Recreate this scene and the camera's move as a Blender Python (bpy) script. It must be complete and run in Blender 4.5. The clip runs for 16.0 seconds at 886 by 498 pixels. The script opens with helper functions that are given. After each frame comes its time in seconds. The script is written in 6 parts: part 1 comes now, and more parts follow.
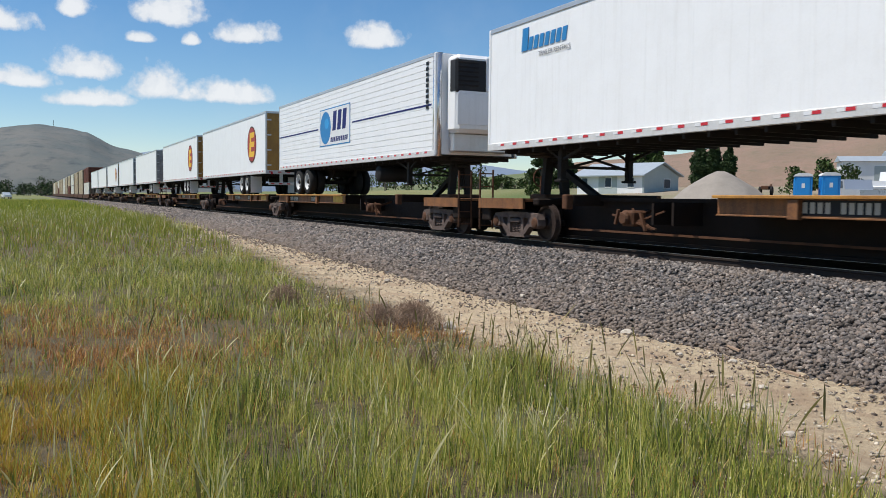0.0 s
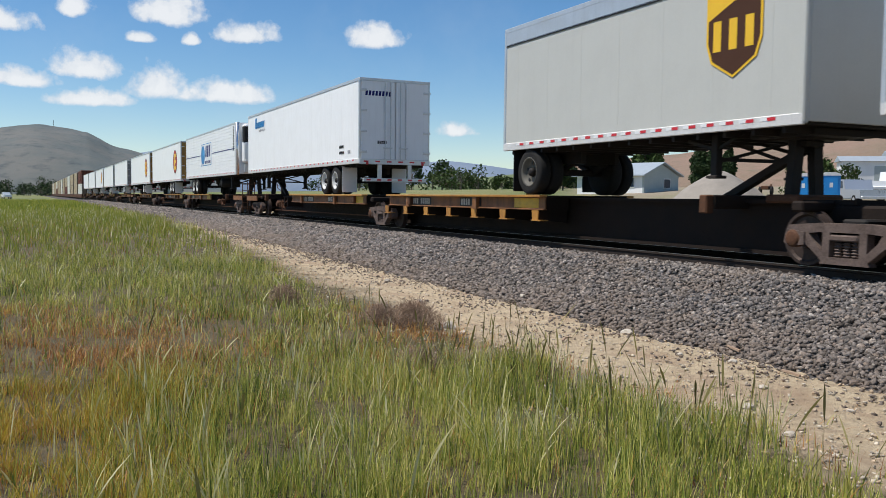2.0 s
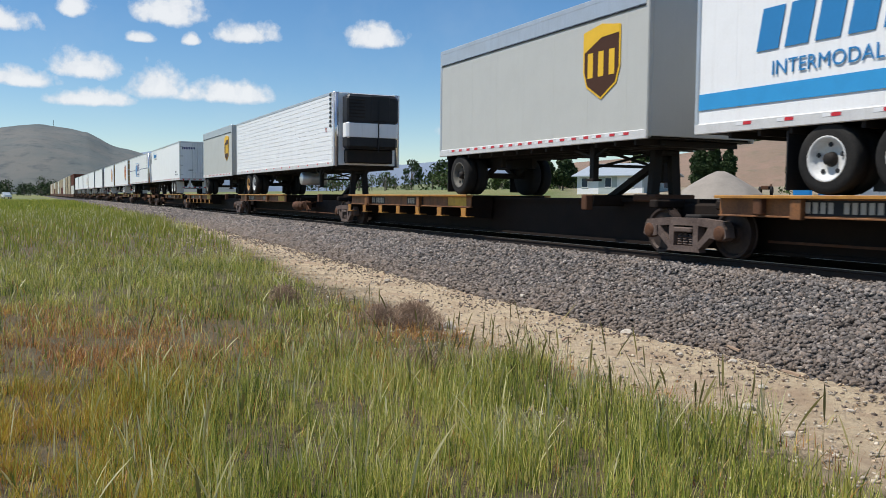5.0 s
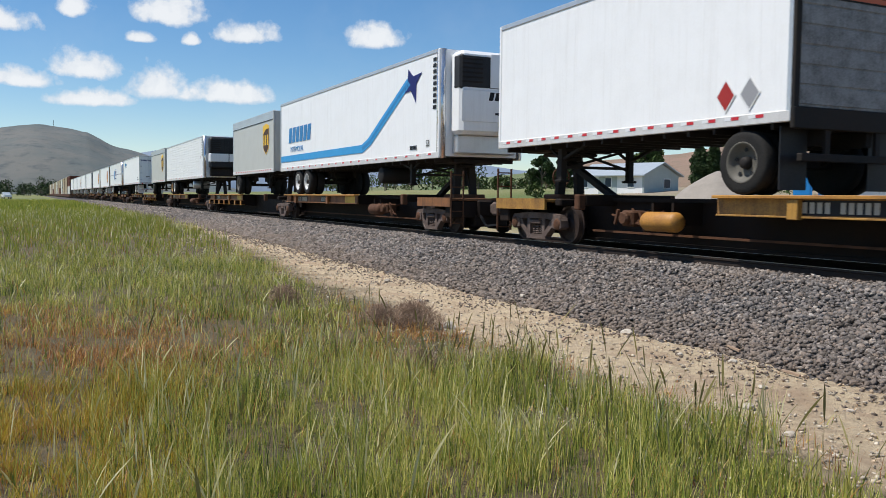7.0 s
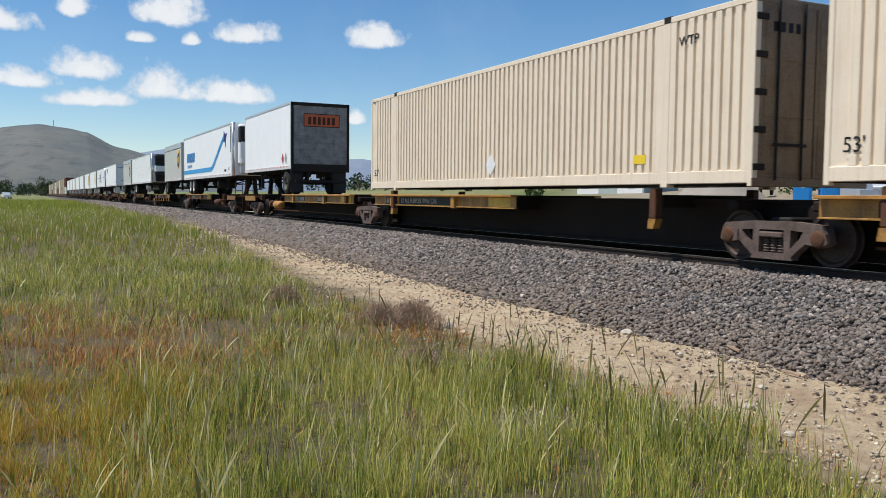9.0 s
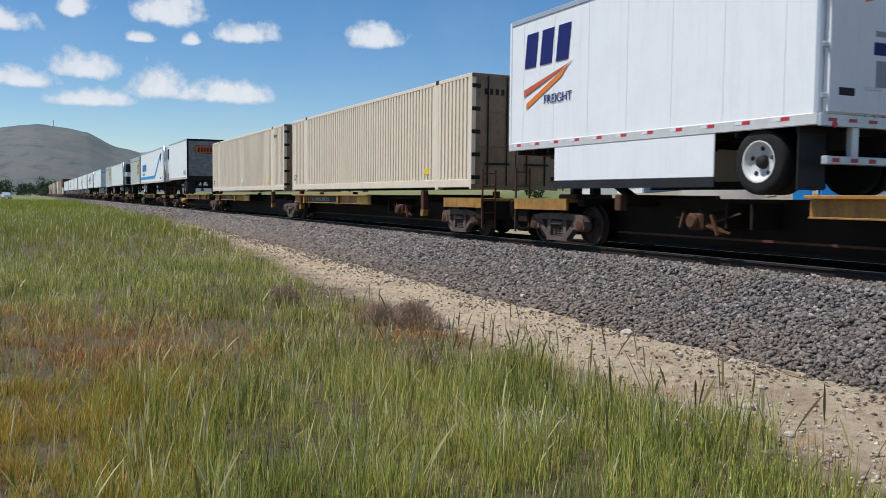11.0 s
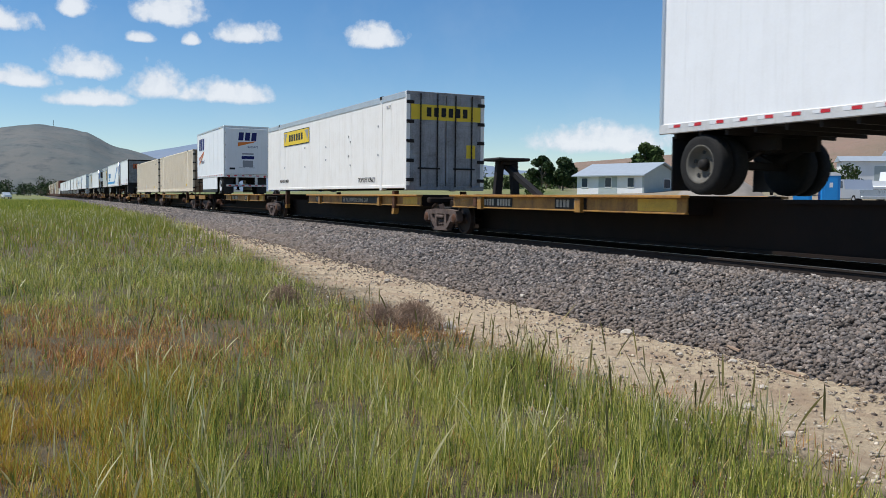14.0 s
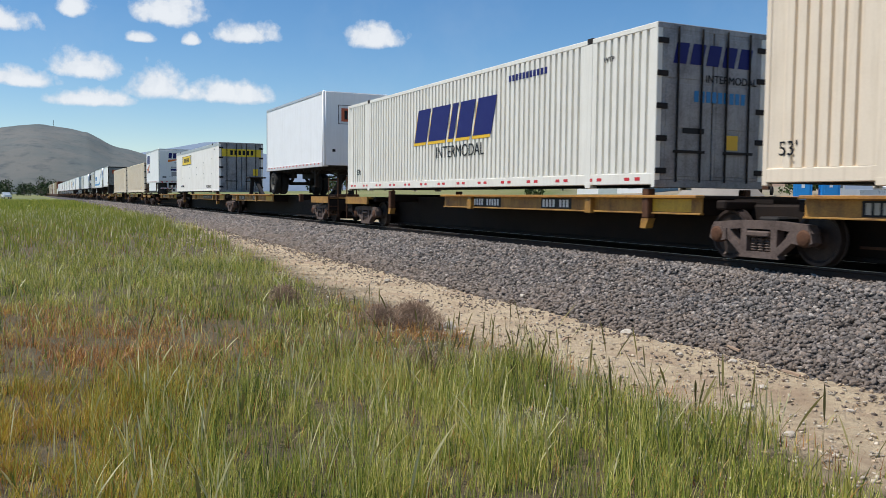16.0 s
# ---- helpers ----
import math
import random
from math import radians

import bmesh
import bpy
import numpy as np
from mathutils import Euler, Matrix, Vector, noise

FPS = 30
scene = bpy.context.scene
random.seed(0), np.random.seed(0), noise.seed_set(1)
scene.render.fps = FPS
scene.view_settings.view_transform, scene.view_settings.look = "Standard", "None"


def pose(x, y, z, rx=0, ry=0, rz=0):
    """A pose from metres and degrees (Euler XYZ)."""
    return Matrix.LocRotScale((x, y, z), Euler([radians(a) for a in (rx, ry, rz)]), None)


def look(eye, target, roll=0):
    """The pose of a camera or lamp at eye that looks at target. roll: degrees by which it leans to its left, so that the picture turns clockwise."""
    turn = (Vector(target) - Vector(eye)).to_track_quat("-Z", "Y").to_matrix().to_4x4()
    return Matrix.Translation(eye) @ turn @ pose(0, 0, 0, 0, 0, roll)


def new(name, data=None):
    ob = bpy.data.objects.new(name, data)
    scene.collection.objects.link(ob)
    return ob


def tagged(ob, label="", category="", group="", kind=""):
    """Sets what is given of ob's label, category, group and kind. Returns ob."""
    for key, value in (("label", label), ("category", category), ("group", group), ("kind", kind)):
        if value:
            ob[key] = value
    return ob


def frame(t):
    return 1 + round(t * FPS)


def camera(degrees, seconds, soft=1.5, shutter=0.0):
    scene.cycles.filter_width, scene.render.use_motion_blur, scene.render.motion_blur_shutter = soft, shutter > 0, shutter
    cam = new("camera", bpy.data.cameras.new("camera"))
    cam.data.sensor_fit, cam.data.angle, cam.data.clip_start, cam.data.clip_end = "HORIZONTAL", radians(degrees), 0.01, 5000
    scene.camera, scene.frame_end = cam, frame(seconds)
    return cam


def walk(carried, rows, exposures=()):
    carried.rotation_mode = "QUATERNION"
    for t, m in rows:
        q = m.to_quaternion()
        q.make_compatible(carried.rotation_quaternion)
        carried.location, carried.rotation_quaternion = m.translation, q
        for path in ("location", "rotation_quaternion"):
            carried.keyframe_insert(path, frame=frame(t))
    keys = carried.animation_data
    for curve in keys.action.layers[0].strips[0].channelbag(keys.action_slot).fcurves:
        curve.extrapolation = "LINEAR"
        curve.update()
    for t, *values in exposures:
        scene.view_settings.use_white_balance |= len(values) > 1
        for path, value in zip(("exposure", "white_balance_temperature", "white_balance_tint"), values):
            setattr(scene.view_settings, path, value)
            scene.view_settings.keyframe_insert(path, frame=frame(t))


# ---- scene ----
# ---- camera ----
cam = camera(55.19, 16.0, soft=0.7, shutter=0.08)
EYE = (0.0, 0.0, 1.75)
AIM = look(EYE, (0.43597, 0.89795, 1.75 - 0.06014), roll=0.59)
walk(cam, [(0.0, AIM), (16.0, AIM)], exposures=[(0.0, 0.06, 6500, 10), (4.2, 0.06, 6500, 10), (7.0, 0.10, 6500, 10), (9.2, 0.07, 6500, 10), (11.3, -0.08, 6200, 10), (12.5, 0.0, 6350, 10), (13.5, -0.08, 6150, 10),
                                             (14.0, 0.0, 6250, 10), (14.6, 0.02, 6300, 10), (16.0, 0.05, 6380, 10)])

# ---- light ----
SUN_FROM = Vector((-0.43, 0.18, 0.885)).normalized()
SUN_ELEV = math.asin(SUN_FROM.z)
SUN_AZ = math.atan2(SUN_FROM.x, SUN_FROM.y)
sun = new("sun", bpy.data.lights.new("sun", "SUN"))
sun.data.energy, sun.data.angle, sun.data.color = 5.0, radians(0.53), (1.0, 0.96, 0.90)
sun.matrix_world = look(SUN_FROM * 50, (0, 0, 0))


class Nodes:
    """Short names for building node trees."""

    def __init__(self, tree):
        self.t = tree
        tree.nodes.clear()

    def add(self, kind, props=None, **inputs):
        n = self.t.nodes.new(kind)
        for k, v in (props or {}).items():
            setattr(n, k, v)
        for k, v in inputs.items():
            key = int(k[1:]) if k[0] == "i" and k[1:].isdigit() else k.replace("_", " ")
            if isinstance(v, bpy.types.NodeSocket):
                self.t.links.new(v, n.inputs[key])
            else:
                n.inputs[key].default_value = v
        return n

    def math(self, op, a, b=0.0, c=0.0, clamp=False):
        n = self.add("ShaderNodeMath", {"operation": op, "use_clamp": clamp}, i0=a, i1=b, i2=c)
        return n.outputs[0]

    def noise(self, scale, detail=4.0, rough=0.55, vec=None, out="Fac"):
        n = self.add("ShaderNodeTexNoise", None, Scale=scale, Detail=detail, Roughness=rough)
        if vec is not None:
            self.t.links.new(vec, n.inputs["Vector"])
        return n.outputs[out]

    def ramp(self, fac, a, b):
        n = self.add("ShaderNodeMapRange", {"clamp": True}, i0=fac, i1=a, i2=b)
        return n.outputs[0]

    def mix(self, fac, a, b):
        n = self.add("ShaderNodeMix", {"data_type": "RGBA"})
        for sock, v in ((n.inputs[0], fac), (n.inputs[6], a), (n.inputs[7], b)):
            if isinstance(v, bpy.types.NodeSocket):
                self.t.links.new(v, sock)
            else:
                sock.default_value = (*v, 1.0) if isinstance(v, tuple) and len(v) == 3 else v
        return n.outputs[2]


world = bpy.data.worlds.new("sky")
scene.world = world
world.use_nodes = True
W = Nodes(world.node_tree)
sky = W.add("ShaderNodeTexSky", {"sky_type": "NISHITA", "sun_disc": False, "sun_elevation": SUN_ELEV, "sun_rotation": SUN_AZ,
                                 "altitude": 900.0, "air_density": 1.0, "dust_density": 0.2, "ozone_density": 2.0})
co = W.add("ShaderNodeTexCoord").outputs["Generated"]
xyz = W.add("ShaderNodeSeparateXYZ", None, Vector=co).outputs
az = W.math("MULTIPLY", W.math("ARCTAN2", xyz[0], xyz[1]), 57.2958)
el = W.math("MULTIPLY", W.math("ARCSINE", xyz[2]), 57.2958)
wob = W.noise(30.0, 6.0, 0.6, co)
wob2 = W.noise(55.0, 5.0, 0.6, co)
# cumulus clouds: azimuth, elevation of the flat base, half width, height (degrees)
CLOUDS = [(-1.3, 9.92, 2.45, 1.24), (2.9, 7.55, 2.7, 1.55), (-0.6, 6.75, 2.9, 1.25), (3.4, 5.75, 2.9, 0.95), (7.4, 6.6, 2.3, 1.75), (11.4, 6.35, 4.4, 1.3),
          (8.1, 11.18, 3.06, 1.71), (6.3, 9.68, 1.0, 0.62), (12.7, 10.21, 3.11, 1.27), (9.5, 9.75, 0.61, 0.66), (21.2, 10.19, 2.4, 1.36), (2.6, 11.12, 1.28, 1.09),
          (45.5, 5.42, 2.26, 1.14), (51.6, 5.43, 3.15, 1.49), (36.4, 3.63, 6.27, 1.67), (19.8, 5.05, 1.12, 0.74), (26.7, 4.38, 1.65, 0.88), (50.2, 4.35, 3.53, 0.93),
          (-20.0, 9.0, 4.88, 2.3), (-45.0, 14.0, 6.1, 2.76), (75.0, 8.0, 6.1, 2.3), (110.0, 12.0, 7.32, 2.76), (160.0, 10.0, 7.32, 2.76), (-100.0, 12.0, 7.32, 2.76),
          (-150.0, 18.0, 7.32, 3.68)]
cover = None
for a, e, w, h in CLOUDS:
    dx = W.math("DIVIDE", W.math("SUBTRACT", az, a), w)
    dy = W.math("DIVIDE", W.math("SUBTRACT", el, e), h)
    low = W.math("MULTIPLY", W.math("MINIMUM", dy, 0.0), -2.6)
    up = W.math("MAXIMUM", dy, 0.0)
    r2 = W.math("ADD", W.math("MULTIPLY", dx, dx), W.math("MULTIPLY", W.math("ADD", low, up), W.math("ADD", low, up)))
    m = W.math("SUBTRACT", 1.0, W.math("SQRT", r2))
    cover = m if cover is None else W.math("MAXIMUM", cover, m)
shape = W.math("ADD", cover, W.math("ADD", W.math("MULTIPLY", W.math("SUBTRACT", wob, 0.5), 1.3), W.math("MULTIPLY", W.math("SUBTRACT", wob2, 0.5), 0.9)))
dense = W.ramp(shape, 0.08, 0.52)
thin = W.math("MULTIPLY", W.ramp(W.noise(7.0, 5.0, 0.6, co), 0.5, 0.8), 0.10)
dense = W.math("MAXIMUM", W.math("MULTIPLY", dense, 0.92), thin)
lit = W.mix(W.ramp(W.math("ADD", shape, W.math("MULTIPLY", wob2, 0.6)), 0.3, 1.1), (7.2, 7.8, 8.6), (9.6, 9.8, 10.0))
blue = W.add("ShaderNodeHueSaturation", None, Saturation=1.27, Value=1.27, Color=sky.outputs[0]).outputs[0]
sky_col = W.mix(dense, blue, lit)
bg = W.add("ShaderNodeBackground", None, Color=sky_col, Strength=0.088)
W.t.links.new(bg.outputs[0], W.add("ShaderNodeOutputWorld").inputs[0])

# ---- materials ----
MATS = {}


def material(name, col, rough=0.6, metal=0.0, dark=None, grain=30.0, blotch=1.5, amount=0.35, bump=0.0, bump_scale=80.0, streak=0.0, dirt=None, vary=0.0, island=False):
    """A worn surface: base colour, a second colour in blotches and grain, vertical streaks of dirt, fine relief."""
    m = bpy.data.materials.new(name)
    m.use_nodes = True
    N = Nodes(m.node_tree)
    pos = N.add("ShaderNodeTexCoord").outputs["Object"]
    dark = dark or tuple(c * 0.6 for c in col)
    f = N.math("ADD", N.math("MULTIPLY", N.noise(blotch, 5.0, 0.6, pos), 0.6), N.math("MULTIPLY", N.noise(grain, 4.0, 0.6, pos), 0.4))
    c = N.mix(N.math("MULTIPLY", N.ramp(f, 0.42, 0.68), amount), (*col,), (*dark,))
    if streak:
        st = N.add("ShaderNodeMapping", None, Vector=pos, Scale=(9.0, 9.0, 0.5)).outputs[0]
        s = N.math("MULTIPLY", N.ramp(N.noise(1.0, 6.0, 0.7, st), 0.50, 0.80), streak)
        c = N.mix(s, c, (*(dirt or dark),))
    if vary:
        rnd = N.add("ShaderNodeNewGeometry").outputs["Random Per Island"] if island else N.add("ShaderNodeObjectInfo").outputs["Random"]
        k = N.math("ADD", N.math("MULTIPLY", rnd, 2 * vary), 1 - vary)
        hsv = N.add("ShaderNodeHueSaturation", None, Value=k, Color=c)
        c = hsv.outputs[0]
    b = N.add("ShaderNodeBsdfPrincipled", None, Base_Color=c, Metallic=metal, Specular_IOR_Level=0.2 if max(col) < 0.2 else 0.5)
    N.t.links.new(N.math("ADD", rough, N.math("MULTIPLY", N.math("SUBTRACT", f, 0.5), 0.25), clamp=True), b.inputs["Roughness"])
    if bump:
        bp = N.add("ShaderNodeBump", None, Strength=bump, Distance=0.02, Height=N.noise(bump_scale, 5.0, 0.6, pos))
        N.t.links.new(bp.outputs[0], b.inputs["Normal"])
    N.t.links.new(b.outputs[0], N.add("ShaderNodeOutputMaterial").inputs[0])
    MATS[name] = m
    return m


WHITE = material("white_trailer_paint", (0.86, 0.86, 0.85), 0.42, dark=(0.66, 0.65, 0.62), amount=0.25, streak=0.22, dirt=(0.50, 0.47, 0.42))
WHITE_RIB = material("white_ribbed_aluminium", (0.85, 0.85, 0.84), 0.40, dark=(0.62, 0.61, 0.58), amount=0.3, streak=0.15, dirt=(0.52, 0.5, 0.46))
CREAM = material("cream_container_paint", (0.80, 0.68, 0.52), 0.5, dark=(0.62, 0.50, 0.36), amount=0.35, streak=0.4, dirt=(0.42, 0.32, 0.20))
IVORY = material("ivory_container_paint", (0.80, 0.77, 0.68), 0.5, dark=(0.6, 0.56, 0.46), amount=0.35, streak=0.35, dirt=(0.42, 0.36, 0.27))
GREY_PAINT = material("grey_trailer_paint", (0.50, 0.50, 0.46), 0.45, dark=(0.40, 0.40, 0.37), amount=0.3, streak=0.2)
# soiled doors; the base grey is also darkened to deepen the shade on the ends
DOOR_GREY = material("soiled_shade_darkened_door_paint", (0.33, 0.325, 0.32), 0.5, dark=(0.11, 0.10, 0.095), amount=0.8, streak=0.7, dirt=(0.10, 0.085, 0.075), blotch=2.2)
RUST_DOOR = material("rusty_door_paint", (0.27, 0.20, 0.125), 0.6, dark=(0.12, 0.065, 0.035), amount=0.8, streak=0.6, dirt=(0.14, 0.08, 0.04), blotch=1.3)
ALU = material("aluminium_rail", (0.62, 0.62, 0.62), 0.38, 0.6, amount=0.4, dark=(0.4, 0.39, 0.37), streak=0.3)
PALE_RAIL = material("pale_bottom_rail", (0.66, 0.65, 0.63), 0.5, 0.1, dark=(0.44, 0.42, 0.39), amount=0.5, streak=0.3, dirt=(0.34, 0.31, 0.27), blotch=2.5)
CHROME = material("polished_nose_metal", (0.72, 0.73, 0.74), 0.22, 0.85, amount=0.2)
BLACK = material("black_plastic", (0.02, 0.02, 0.022), 0.45, dark=(0.05, 0.05, 0.05), amount=0.5)
RUBBER = material("tyre_rubber", (0.016, 0.0155, 0.015), 0.85, dark=(0.05, 0.046, 0.04), amount=0.5, bump=0.4)
CHASSIS = material("dark_chassis_steel", (0.018, 0.017, 0.016), 0.7, dark=(0.045, 0.03, 0.022), amount=0.6, bump=0.2)
SPINE = material("grimy_spine_steel", (0.020, 0.012, 0.008), 0.8, dark=(0.012, 0.010, 0.009), amount=0.8, streak=0.5, blotch=2.0, bump=0.3)
YELLOW = material("weathered_yellow_paint", (0.25, 0.10, 0.028), 0.65, dark=(0.075, 0.032, 0.016), amount=0.9, streak=0.8, dirt=(0.05, 0.03, 0.018), blotch=2.5, bump=0.2)
EDGE = material("worn_yellow_deck_edge", (0.46, 0.215, 0.035), 0.55, dark=(0.20, 0.08, 0.025), amount=0.8, streak=0.4, dirt=(0.10, 0.05, 0.02), blotch=2.0, bump=0.2)
YELLOW2 = material("fresh_yellow_paint", (0.68, 0.42, 0.03), 0.5, dark=(0.35, 0.18, 0.03), amount=0.6, streak=0.4, blotch=3.0)
RUSTY = material("rusty_brown_paint", (0.115, 0.052, 0.027), 0.75, dark=(0.045, 0.025, 0.016), amount=0.8, streak=0.4, blotch=3.0, bump=0.3)
CASTING = material("rusty_truck_casting", (0.15, 0.11, 0.092), 0.8, dark=(0.06, 0.042, 0.035), amount=0.9, blotch=5.0, bump=0.4)
WHEEL = material("wheel_steel", (0.06, 0.042, 0.035), 0.55, 0.3, dark=(0.028, 0.022, 0.02), amount=0.8, blotch=6.0)
TREAD = material("polished_wheel_tread", (0.55, 0.54, 0.53), 0.25, 1.0, amount=0.3)
RIMW = material("white_wheel_rim", (0.62, 0.62, 0.60), 0.5, dark=(0.35, 0.32, 0.28), amount=0.6, blotch=6.0)
RIMO = material("orange_wheel_rim", (0.45, 0.24, 0.07), 0.6, dark=(0.2, 0.11, 0.05), amount=0.6, blotch=6.0)
RED = material("red_reflector", (0.55, 0.02, 0.03), 0.35, amount=0.2)
REFL_W = material("white_reflector", (0.75, 0.75, 0.75), 0.35, amount=0.2)
RAIL = material("rail_steel", (0.038, 0.028, 0.023), 0.75, 0.1, dark=(0.02, 0.015, 0.013), amount=0.7, blotch=6.0)
RAILTOP = material("polished_rail_head", (0.5, 0.5, 0.5), 0.3, 1.0, amount=0.3)
TIE = material("creosoted_timber", (0.07, 0.055, 0.045), 0.9, dark=(0.14, 0.12, 0.10), amount=0.7, streak=0.0, bump=0.5)
SIGNW = material("sign_white", (0.75, 0.75, 0.74), 0.5, amount=0.3)


def plain(name, col, rough=0.5):
    return material(name, col, rough, dark=tuple(c * 0.8 for c in col), amount=0.4, blotch=4.0)


BLUE = plain("logo_blue", (0.02, 0.20, 0.46))
LIGHTBLUE = plain("logo_light_blue", (0.03, 0.30, 0.62))
NAVY = plain("logo_navy", (0.016, 0.02, 0.13))
GOLD = plain("logo_gold", (0.80, 0.48, 0.02))
ORANGE = plain("logo_orange", (0.75, 0.20, 0.02))
BROWN = plain("logo_brown", (0.07, 0.03, 0.015))
LOGO_RED = plain("logo_red", (0.36, 0.02, 0.015))
SIGN_YEL = plain("sign_yellow", (0.80, 0.56, 0.02))
SIGN_RED = plain("sign_orange_red", (0.55, 0.11, 0.035))
INK = plain("black_lettering", (0.015, 0.015, 0.017))
GREYMARK = plain("grey_lettering", (0.30, 0.30, 0.31))
PALE = plain("pale_lettering", (0.42, 0.38, 0.31))


# ---- mesh building ----
class M:
    """Collects vertices and faces of one mesh."""

    def __init__(self):
        self.v, self.f = [], []

    def add(self, verts, faces):
        n = len(self.v)
        self.v += [tuple(p) for p in verts]
        self.f += [tuple(n + i for i in f) for f in faces]
        return self

    def box(self, x0, x1, y0, y1, z0, z1, b=0.0):
        x0, x1, y0, y1, z0, z1 = min(x0, x1), max(x0, x1), min(y0, y1), max(y0, y1), min(z0, z1), max(z0, z1)
        if b <= 0:
            v = [(x, y, z) for x in (x0, x1) for y in (y0, y1) for z in (z0, z1)]
            return self.add(v, [(0, 1, 3, 2), (4, 6, 7, 5), (0, 4, 5, 1), (2, 3, 7, 6), (0, 2, 6, 4), (1, 5, 7, 3)])
        b = min(b, (x1 - x0) * 0.45, (y1 - y0) * 0.45, (z1 - z0) * 0.45)
        lo, hi = (x0, y0, z0), (x1, y1, z1)
        v, idx = [], {}
        for s in [(i, j, k) for i in (0, 1) for j in (0, 1) for k in (0, 1)]:
            for ax in range(3):
                p = []
                for d in range(3):
                    e = hi[d] if s[d] else lo[d]
                    p.append(e if d == ax else e + (-b if s[d] else b))
                idx[(s, ax)] = len(v)
                v.append(p)
        f = []
        for ax in range(3):
            o = [d for d in range(3) if d != ax]
            for side in (0, 1):
                ring = []
                for p, q in ((0, 0), (1, 0), (1, 1), (0, 1)):
                    s = [0, 0, 0]
                    s[ax], s[o[0]], s[o[1]] = side, p, q
                    ring.append(idx[(tuple(s), ax)])
                f.append(tuple(ring))
        for ax in range(3):
            o = [d for d in range(3) if d != ax]
            for p in (0, 1):
                for q in (0, 1):
                    s0, s1 = [0, 0, 0], [0, 0, 0]
                    s1[ax] = 1
                    for s in (s0, s1):
                        s[o[0]], s[o[1]] = p, q
                    s0, s1 = tuple(s0), tuple(s1)
                    f.append((idx[(s0, o[0])], idx[(s1, o[0])], idx[(s1, o[1])], idx[(s0, o[1])]))
        for s in [(i, j, k) for i in (0, 1) for j in (0, 1) for k in (0, 1)]:
            f.append((idx[(s, 0)], idx[(s, 1)], idx[(s, 2)]))
        return self.add(v, f)

    def prism(self, poly, axis, a, b):
        """A polygon, drawn in the two other axes, pushed from a to b along axis."""
        n = len(poly)

        def at(p, h):
            q = list(p)
            q.insert(axis, h)
            return q
        v = [at(p, a) for p in poly] + [at(p, b) for p in poly]
        f = [tuple(range(n - 1, -1, -1)), tuple(range(n, 2 * n))] + [(i, (i + 1) % n, n + (i + 1) % n, n + i) for i in range(n)]
        return self.add(v, f)

    def lathe(self, axis, c, prof, n=20, caps=True):
        """A turned body round an axis through c; prof: (offset along the axis, radius)."""
        o = [d for d in range(3) if d != axis]
        v, f = [], []
        for h, r in prof:
            for i in range(n):
                a = 2 * math.pi * i / n
                p = [0, 0, 0]
                p[axis], p[o[0]], p[o[1]] = c[axis] + h, c[o[0]] + r * math.cos(a), c[o[1]] + r * math.sin(a)
                v.append(p)
        for j in range(len(prof) - 1):
            f += [(j * n + i, j * n + (i + 1) % n, (j + 1) * n + (i + 1) % n, (j + 1) * n + i) for i in range(n)]
        if caps:
            f += [tuple(range(n - 1, -1, -1)), tuple(range((len(prof) - 1) * n, len(prof) * n))]
        return self.add(v, f)

    def bar(self, p, q, w, h=None):
        """A straight bar of square section from p to q."""
        p, q, h = Vector(p), Vector(q), h or w
        d = (q - p).normalized()
        s = d.cross(Vector((0, 0, 1)) if abs(d.z) < 0.95 else Vector((1, 0, 0))).normalized() * w / 2
        t = d.cross(s).normalized() * h / 2
        v = [e + i * s + j * t for e in (p, q) for i, j in ((-1, -1), (1, -1), (1, 1), (-1, 1))]
        return self.add(v, [(0, 3, 2, 1), (4, 5, 6, 7), (0, 1, 5, 4), (1, 2, 6, 5), (2, 3, 7, 6), (3, 0, 4, 7)])

    def mesh(self, name, mat, smooth=False):
        me = bpy.data.meshes.new(name)
        me.from_pydata(self.v, [], self.f)
        bm = bmesh.new()
        bm.from_mesh(me)
        bmesh.ops.recalc_face_normals(bm, faces=bm.faces)
        bm.to_mesh(me)
        bm.free()
        if smooth:
            me.polygons.foreach_set("use_smooth", [True] * len(me.polygons))
        me.materials.append(mat)
        return me


def part(name, m, mat, parent, label="", smooth=False):
    """One mesh object under a thing or a part. m: an M or a ready mesh."""
    ob = new(name, m.mesh(name, mat, smooth) if isinstance(m, M) else m)
    ob.parent = parent
    return tagged(ob, label) if label else ob


def thing(name, label, category, group="", at=None, kind=""):
    ob = new(name)
    ob.empty_display_size = 0.2
    if at:
        ob.matrix_basis = at
    return tagged(ob, label, category, group, kind)


def lettering(body, size, mat, turn, name="lettering"):
    """Words in the built-in font as a mesh, laid by the pose turn."""
    cu = bpy.data.curves.new(name, "FONT")
    cu.body, cu.size, cu.extrude = body, size, 0.003
    ob = bpy.data.objects.new(name, cu)
    scene.collection.objects.link(ob)
    me = bpy.data.meshes.new_from_object(ob.evaluated_get(bpy.context.evaluated_depsgraph_get()))
    bpy.data.objects.remove(ob)
    bpy.data.curves.remove(cu)
    me.transform(turn)
    me.materials.clear()
    me.materials.append(mat)
    return me


def on_side(x, y, z):
    """Lays lettering on a side that faces the camera's side of the track; it starts at y and runs backwards."""
    return Matrix(((0, 0, -1, x), (-1, 0, 0, y), (0, 1, 0, z), (0, 0, 0, 1)))


def on_end(x, y, z):
    """Lays lettering on an end that faces backwards along the track."""
    return Matrix(((1, 0, 0, x), (0, 0, -1, y), (0, 1, 0, z), (0, 0, 0, 1)))

